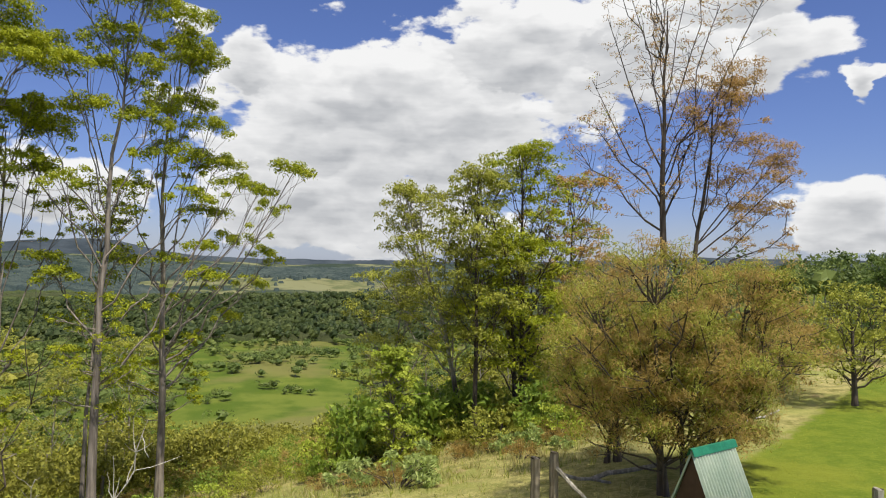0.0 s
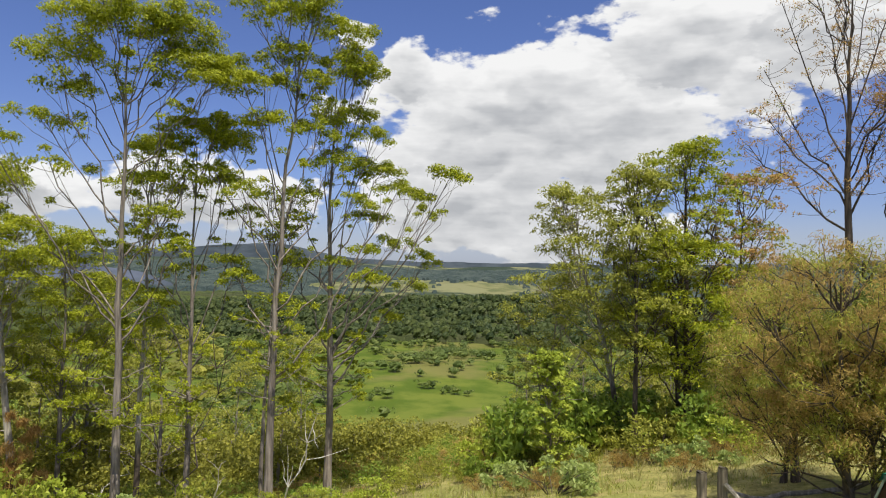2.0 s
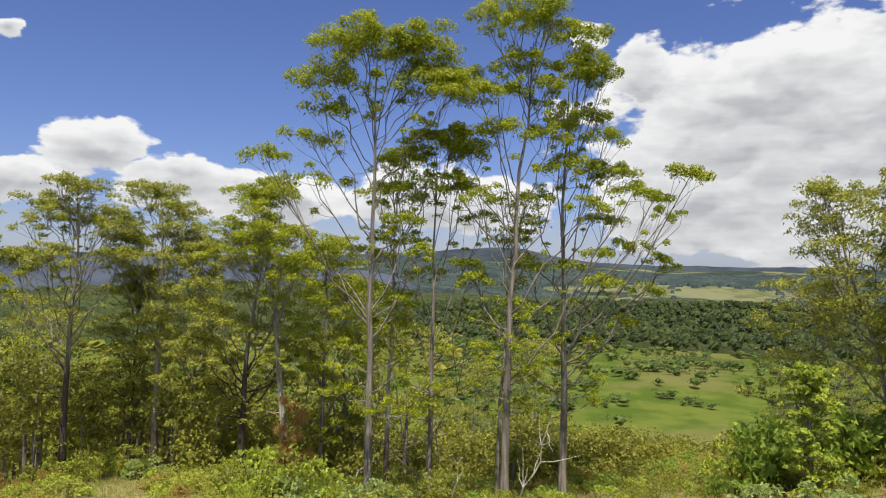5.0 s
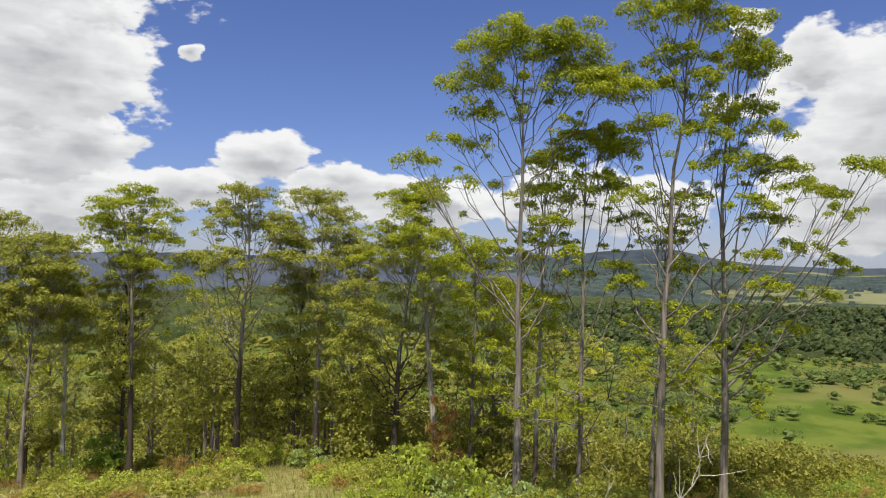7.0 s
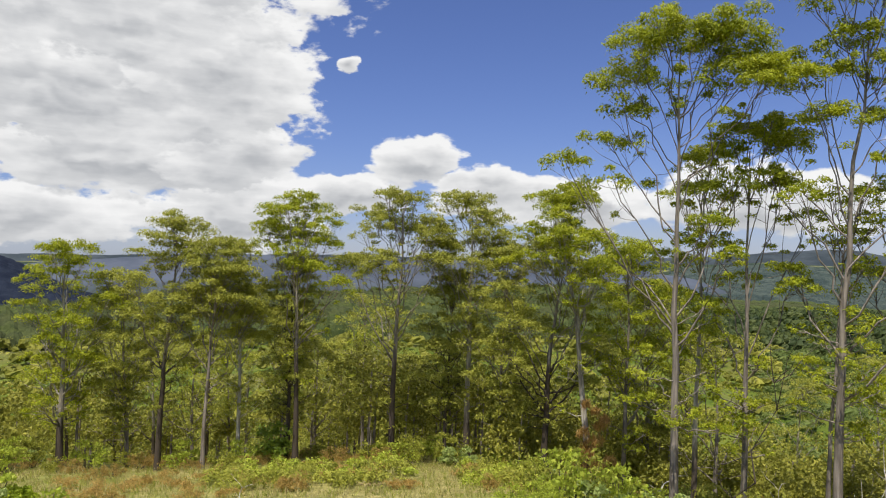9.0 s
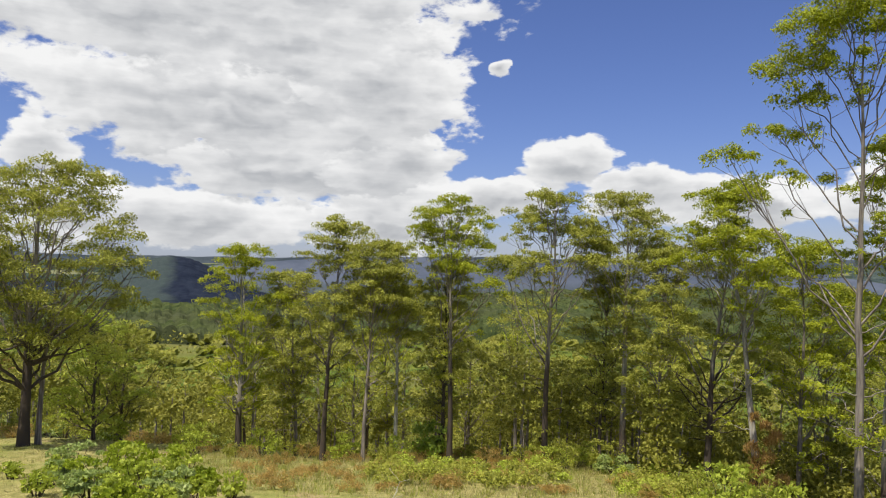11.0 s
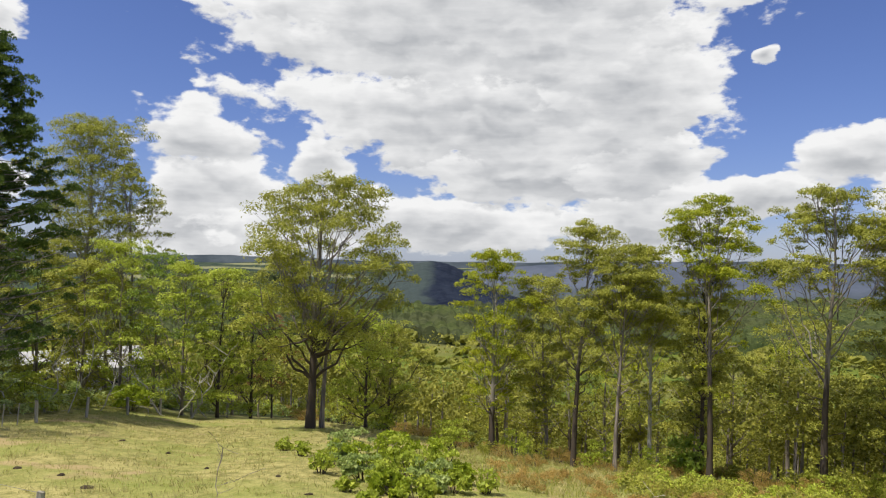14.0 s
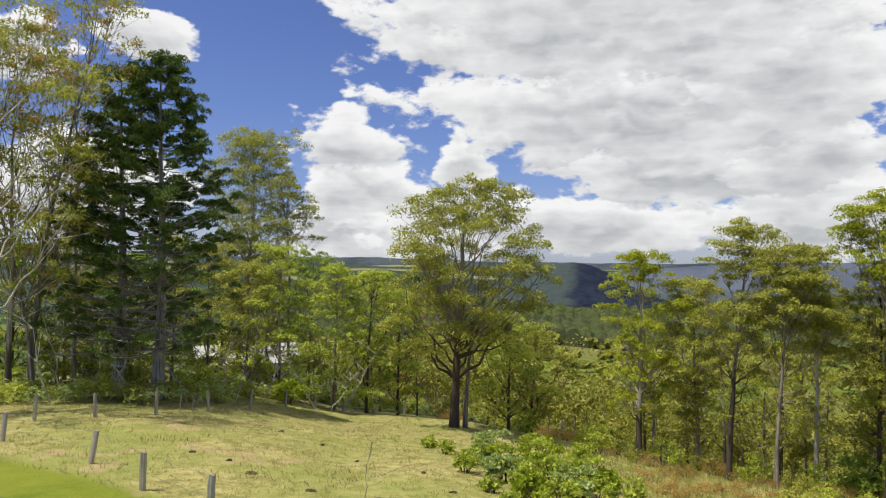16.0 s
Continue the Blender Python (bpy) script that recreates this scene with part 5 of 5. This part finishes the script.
# fallen rails and a log by the strainer posts
for k, (az0, r0, z0, az1, r1, z1, w, text) in enumerate(((-9.2, 17.7, 0.95, -12.2, 17.0, 0.1, 0.1, "sloping timber brace against a strainer post"), (-9.4, 18.4, 0.65, -13.4, 19.4, 0.12, 0.09, "fallen grey rail behind the posts"), (-12.0, 19.6, 0.2, -19.0, 20.4, 0.5, 0.12, "dead grey log under the bushy tree"), (-19.8, 21.0, 0.9, -25.4, 24.0, 1.3, 0.07, "long bleached pole behind the hut"))):
    a, b = bearing(az0, r0), bearing(az1, r1)
    a.z, b.z = float(land(a.x, a.y)) + z0, float(land(b.x, b.y)) + z1
    buf = Buffer()
    g2 = np.random.default_rng(360 + k)
    buf.tube(bend(g2, a, b, 0.02, 7, 0.012), np.linspace(w * 0.6, w * 0.42, 7), 7)
    tagged(buf.object("timber_rail", POST_WOOD if k < 3 else BARK_WHITE), text, "timber rail", "loose timber rails")

# ---- the little steep-roofed hut ----


def box(buf, x0, x1, y0, y1, z0, z1):
    v = [(x, y, z) for x in (x0, x1) for y in (y0, y1) for z in (z0, z1)]
    buf.add(v, [(0, 1, 3, 2), (4, 6, 7, 5), (0, 4, 5, 1), (2, 3, 7, 6), (0, 2, 6, 4), (1, 5, 7, 3)])


def hut(az, r, turn, length, half, ridge, drop):
    p = bearing(az, r)
    base = new("garden_hut")
    base.matrix_world = pose(p.x, p.y, float(land(p.x, p.y)), 0, 0, turn)
    wall = Buffer()  # two triangular end walls with thickness
    for y in (-length / 2 + 0.04, length / 2 - 0.09):
        k = half * 0.97
        v = [(-k, y, -0.2), (k, y, -0.2), (k * 0.94, y, 0.05), (0, y, ridge - 0.03), (-k * 0.94, y, 0.05)]
        v = v + [(a, b + 0.05, c) for a, b, c in v]
        wall.add(v, [(0, 1, 2, 4), (4, 2, 3, 3), (6, 5, 9, 7), (7, 9, 8, 8), (1, 0, 5, 6), (2, 1, 6, 7), (3, 2, 7, 8), (4, 3, 8, 9), (0, 4, 9, 5)])
    wall.object("gable_wall", GABLE_BROWN, base, "brown painted gable boards")
    for side in (-1, 1):  # corrugated sheets
        n = int(length / 0.087 * 8)
        y = np.linspace(-length / 2, length / 2, n)
        wave = 0.03 * np.cos(y / 0.087 * 2 * np.pi)
        nx, nz = ridge / math.hypot(ridge, half), half / math.hypot(ridge, half)
        rows = []
        for q, thick in ((0.0, 0.0), (1.0, 0.0), (1.0, -0.004), (0.0, -0.004)):
            xx, zz = side * half * 1.04 * q, ridge - (ridge + drop) * q
            rows.append(np.stack([xx + side * nx * (wave + thick), y, zz + nz * (wave + thick)], 1))
        v = np.concatenate(rows)
        f = [(a * n + i, a * n + i + 1, b * n + i + 1, b * n + i) for a, b in ((0, 1), (2, 3), (1, 2)) for i in range(n - 1)]
        sheet = Buffer()
        sheet.add(v, f if side > 0 else [q[::-1] for q in f])
        sheet.object("roof_sheet", ROOF_PALE, base, "pale green corrugated steel sheet", shade=True)
    cap = Buffer()
    pr = [(-0.085, ridge - 0.10), (-0.03, ridge + 0.03), (0.03, ridge + 0.03), (0.085, ridge - 0.10), (0.075, ridge - 0.105), (0.025, ridge + 0.012), (-0.025, ridge + 0.012), (-0.075, ridge - 0.105)]
    v = [(a, y, c) for y in (-length / 2 - 0.03, length / 2 + 0.03) for a, c in pr]
    cap.add(v, [(i, (i + 1) % 8, 8 + (i + 1) % 8, 8 + i) for i in range(8)])
    cap.object("ridge_cap", ROOF_CAP, base, "dark green folded ridge cap")
    return tagged(base, "small steep hut with pale corrugated roof on lawn", "hut")


hut(-20.9, 14.1, -54, 1.31, 0.92, 2.2, 0.0)

# ---- low buildings seen through the trees ----


def cottage(name, az, r, turn, w, d, hgt, label):
    p = bearing(az, r)
    base = new(name)
    base.matrix_world = pose(p.x, p.y, float(land(p.x, p.y)) - 0.2, 0, 0, turn)
    wall = Buffer()
    box(wall, -w / 2, w / 2, -d / 2, d / 2, 0, hgt)
    wall.object("wall", WHITE_WALL, base)
    roof = Buffer()
    e, t = 0.5, 0.12
    v = [(-w / 2 - e, -d / 2 - e, hgt), (w / 2 + e, -d / 2 - e, hgt), (w / 2 + e, 0, hgt + d * 0.28), (-w / 2 - e, 0, hgt + d * 0.28), (w / 2 + e, d / 2 + e, hgt), (-w / 2 - e, d / 2 + e, hgt)]
    v = v + [(a, b, c + t) for a, b, c in v]
    roof.add(v, [(6, 7, 8, 9), (9, 8, 10, 11), (0, 3, 2, 1), (3, 5, 4, 2), (0, 1, 7, 6), (4, 5, 11, 10), (1, 2, 8, 7), (2, 4, 10, 8), (3, 0, 6, 9), (5, 3, 9, 11)])
    roof.object("roof", PALE_ROOF, base, "pale sheet metal gable roof")
    for q in (-0.3, 0.25):
        win = Buffer()
        box(win, q * w - 0.6, q * w + 0.6, -d / 2 - 0.03, -d / 2 + 0.02, 0.9, 2.0)
        win.object("window", DARK_GLASS, base)
    return tagged(base, label, "house", "low houses")


cottage("house", 115.2, 80, 125, 10, 6, 2.5, "low pale house half hidden behind trees")
cottage("house", 64.4, 318, 64, 9, 6, 2.8, "small white farm house on the wooded slope")
cottage("house", -4.5, 640, 0, 12, 8, 3.0, "small white farm house far across the valley")

# ---- fallen pale limbs and dead wood ----


def dead_limb(az, r, rise, out, seed, label, bark=BARK_WHITE, thick=0.05):
    g2 = np.random.default_rng(seed)
    buf = Buffer()
    line = bend(g2, (0, 0, -0.1), (out, g2.uniform(-0.5, 0.5), rise), 0.1, 8, 0.03)
    buf.tube(line, np.linspace(thick, 0.012, 8), 6)
    twigs = []
    for k in range(9):
        s = line[int(g2.integers(2, 8))]
        e = s + g2.normal(size=3) * [0.5, 0.5, 0.3] * abs(rise) * 0.4 + [0, 0, 0.2 * rise]
        twig = Buffer()
        twig.tube(bend(g2, s, e, 0.1, 4), np.linspace(thick * 0.4, 0.006, 4), 4)
        twigs.append(twig)
    p = bearing(az, r)
    ob = buf.object("dead_branch", bark)
    for twig in twigs:
        twig.object("twig", bark, ob)
    ob.matrix_world = pose(p.x, p.y, float(land(p.x, p.y)), 0, 0, az)
    return tagged(ob, label, "dead branch", "dead branches")


dead_limb(25.6, 27, 3.6, 1.4, 401, "bare pale branch leaning by a gum")
dead_limb(33.2, 27.5, 5.6, 1.3, 402, "thin dark leaning sapling without leaves", BARK_DARK, 0.05)
dead_limb(31.0, 27, 2.2, 0.5, 403, "bare white twigs at a gum's foot", thick=0.03)
dead_limb(107.6, 53, 4.4, 2.4, 411, "bare grey fallen crown among green shrubs", BARK_WHITE, 0.09)
dead_limb(109.4, 50, 3.6, -2.6, 412, "bare grey fallen crown among green shrubs", BARK_WHITE, 0.08)
dead_limb(117.4, 44, 4.6, 1.0, 413, "leaning bare grey sapling by the fence", BARK_WHITE, 0.06)
dead_limb(108.6, 50, 3.2, 2.0, 404, "bare grey fallen crown among green shrubs")
dead_limb(110.6, 51, 3.0, -2.2, 405, "bare grey fallen crown among green shrubs")
dead_limb(127.6, 43, 4.5, -1.2, 406, "grey twiggy dead sapling", BARK_WHITE, 0.04)
dead_limb(126.4, 43, 4.2, 1.4, 407, "grey twiggy dead sapling", BARK_WHITE, 0.04)
for k, (az, r, up, out) in enumerate(((124.9, 42.5, 4.8, 1.6), (128.6, 41, 5.2, -1.4), (119.4, 43, 3.6, -1.8), (116.0, 45, 4.0, 1.6), (106.4, 56, 3.8, -2.0), (113.9, 48, 3.4, 1.5), (123.2, 41.5, 3.2, -1.2))):
    dead_limb(az, r, up, out, 421 + k, "bare bleached branches in the thicket", BARK_WHITE, 0.045)
dead_limb(41.6, 33, 1.6, 3.0, 408, "bare pale branch in the undergrowth")
dead_limb(72.4, 20.5, 1.0, 0.4, 409, "small bare bush in the grass", BARK_WHITE, 0.012)
dead_limb(105.8, 19.5, 1.6, 0.2, 410, "thin dry weed stalk in the paddock", BARK_GREY, 0.012)

# a tangle of dry vine round the foot of one gum
g2 = np.random.default_rng(420)
vine = Buffer()
p = bearing(43.7, 35.4)
pts = np.concatenate([clump(g2, np.array([g2.normal() * 0.35, g2.normal() * 0.3, z]), 0.6 - 0.09 * z, 1.2, 170) for z in np.linspace(0.2, 4.2, 12)])
vine.leaves(g2, pts, 0.42, 0.03, 1.4)
ob = vine.object("dry_vine", LEAF_BROWN)
ob.matrix_world = pose(p.x, p.y, float(land(p.x, p.y)), 0, 0, 43.7)
tagged(ob, "tangle of dry reddish vine round a gum's foot", "vine")

SOIL = plain_material("dark_soil", (0.035, 0.025, 0.015), (0.08, 0.06, 0.035), 9.0, 0.95)
for k, (az, r) in enumerate(((110.0, 20.5), (104.6, 19.6), (114.6, 22.8), (116.3, 24.6), (106.4, 27.5), (101.0, 24.5), (109.2, 31.0), (119.0, 26.0), (98.6, 21.5), (112.4, 34.0))):
    g2 = np.random.default_rng(450 + k)
    buf = Buffer()
    w = g2.uniform(0.1, 0.17)
    buf.tube([(0, 0, -0.03), (0, 0, 0.02), (0.01, 0.01, 0.05), (0, 0.01, 0.065)], [w * 1.1, w, w * 0.7, 0.01], 9)
    p = bearing(az, r)
    ob = buf.object("soil_clod", SOIL, shade=True)
    ob.matrix_world = pose(p.x, p.y, float(land(p.x, p.y)), 0, 0, g2.uniform(0, 360))
    ob.scale = (1.0, g2.uniform(0.6, 1.3), 1.0)
    tagged(ob, "dark clod of soil in the dry grass", "soil clod", "clods in the paddock")

# ---- grass ----


def grass(name, n, keep, az0, az1, r0, r1, h0, h1, mat, label, seed, blades=5):
    g2 = np.random.default_rng(seed)
    az, r = np.radians(g2.uniform(az0, az1, n)), np.sqrt(g2.uniform(r0 * r0, r1 * r1, n))
    x, y = -r * np.sin(az), r * np.cos(az)
    k = keep(x, y, np.degrees(az), r)
    x, y = np.repeat(x[k], blades), np.repeat(y[k], blades)
    m = len(x)
    x, y = x + g2.normal(size=m) * 0.07, y + g2.normal(size=m) * 0.07
    z = land(x, y)
    hh, a = g2.uniform(h0, h1, m), g2.uniform(0, 6.28, m)
    w = 0.006 + 0.03 * hh
    lx, ly = g2.normal(size=m) * hh * 0.45, g2.normal(size=m) * hh * 0.45
    c, s = np.cos(a) * w, np.sin(a) * w
    v = np.stack([np.stack([x - c, y - s, z - 0.02], 1), np.stack([x + c, y + s, z - 0.02], 1), np.stack([x + lx, y + ly, z + hh], 1)], 1)
    buf = Buffer()
    buf.add(v, np.arange(3 * m).reshape(-1, 3))
    return tagged(buf.object(name, mat), label, "grass", kind="stuff")


def outside_lawn(x, y, az, r):
    return ~((0.76 * x - 0.65 * y > -6.7) & (y > 1)) & ~((0.92 * x - 0.4 * y > -11) & (y < 1))


def patchy(size, lo, seed):
    return lambda x, y, az, r: outside_lawn(x, y, az, r) & (bumps(x, y, size, seed) > lo)


grass("dry_grass", 23000, outside_lawn, -16, 134, 15.5, 46, 0.04, 0.12, GRASS_BLADE, "short dry yellowish paddock grass", 501)
grass("dry_grass", 9000, patchy(7, 0.25, 11), -16, 134, 15.5, 52, 0.08, 0.26, GRASS_BLADE, "longer tufts of dry grass", 502, 6)
grass("green_grass", 17000, patchy(5, 0.0, 12), -16, 134, 15.5, 52, 0.04, 0.14, GRASS_GREEN, "green grass among the dry", 503)
grass("long_grass", 4500, lambda x, y, az, r: outside_lawn(x, y, az, r) & (r > knots(az, (-12, 22), (20, 20), (60, 22), (80, 26), (90, 30))), -12, 90, 19, 46, 0.12, 0.36, GRASS_GREEN, "long rank grass at the edge of the slope", 504, 6)
grass("long_grass", 3500, lambda x, y, az, r: outside_lawn(x, y, az, r) & (r > knots(az, (-12, 22), (20, 20), (60, 22), (80, 26), (90, 30))), -12, 90, 19, 46, 0.12, 0.40, GRASS_BLADE, "long dry grass at the edge of the slope", 506, 6)
grass("lawn_grass", 18000, lambda x, y, az, r: ~outside_lawn(x, y, az, r), -36, 134, 13, 40, 0.02, 0.05, GRASS_GREEN, "mown green lawn", 505, 4)
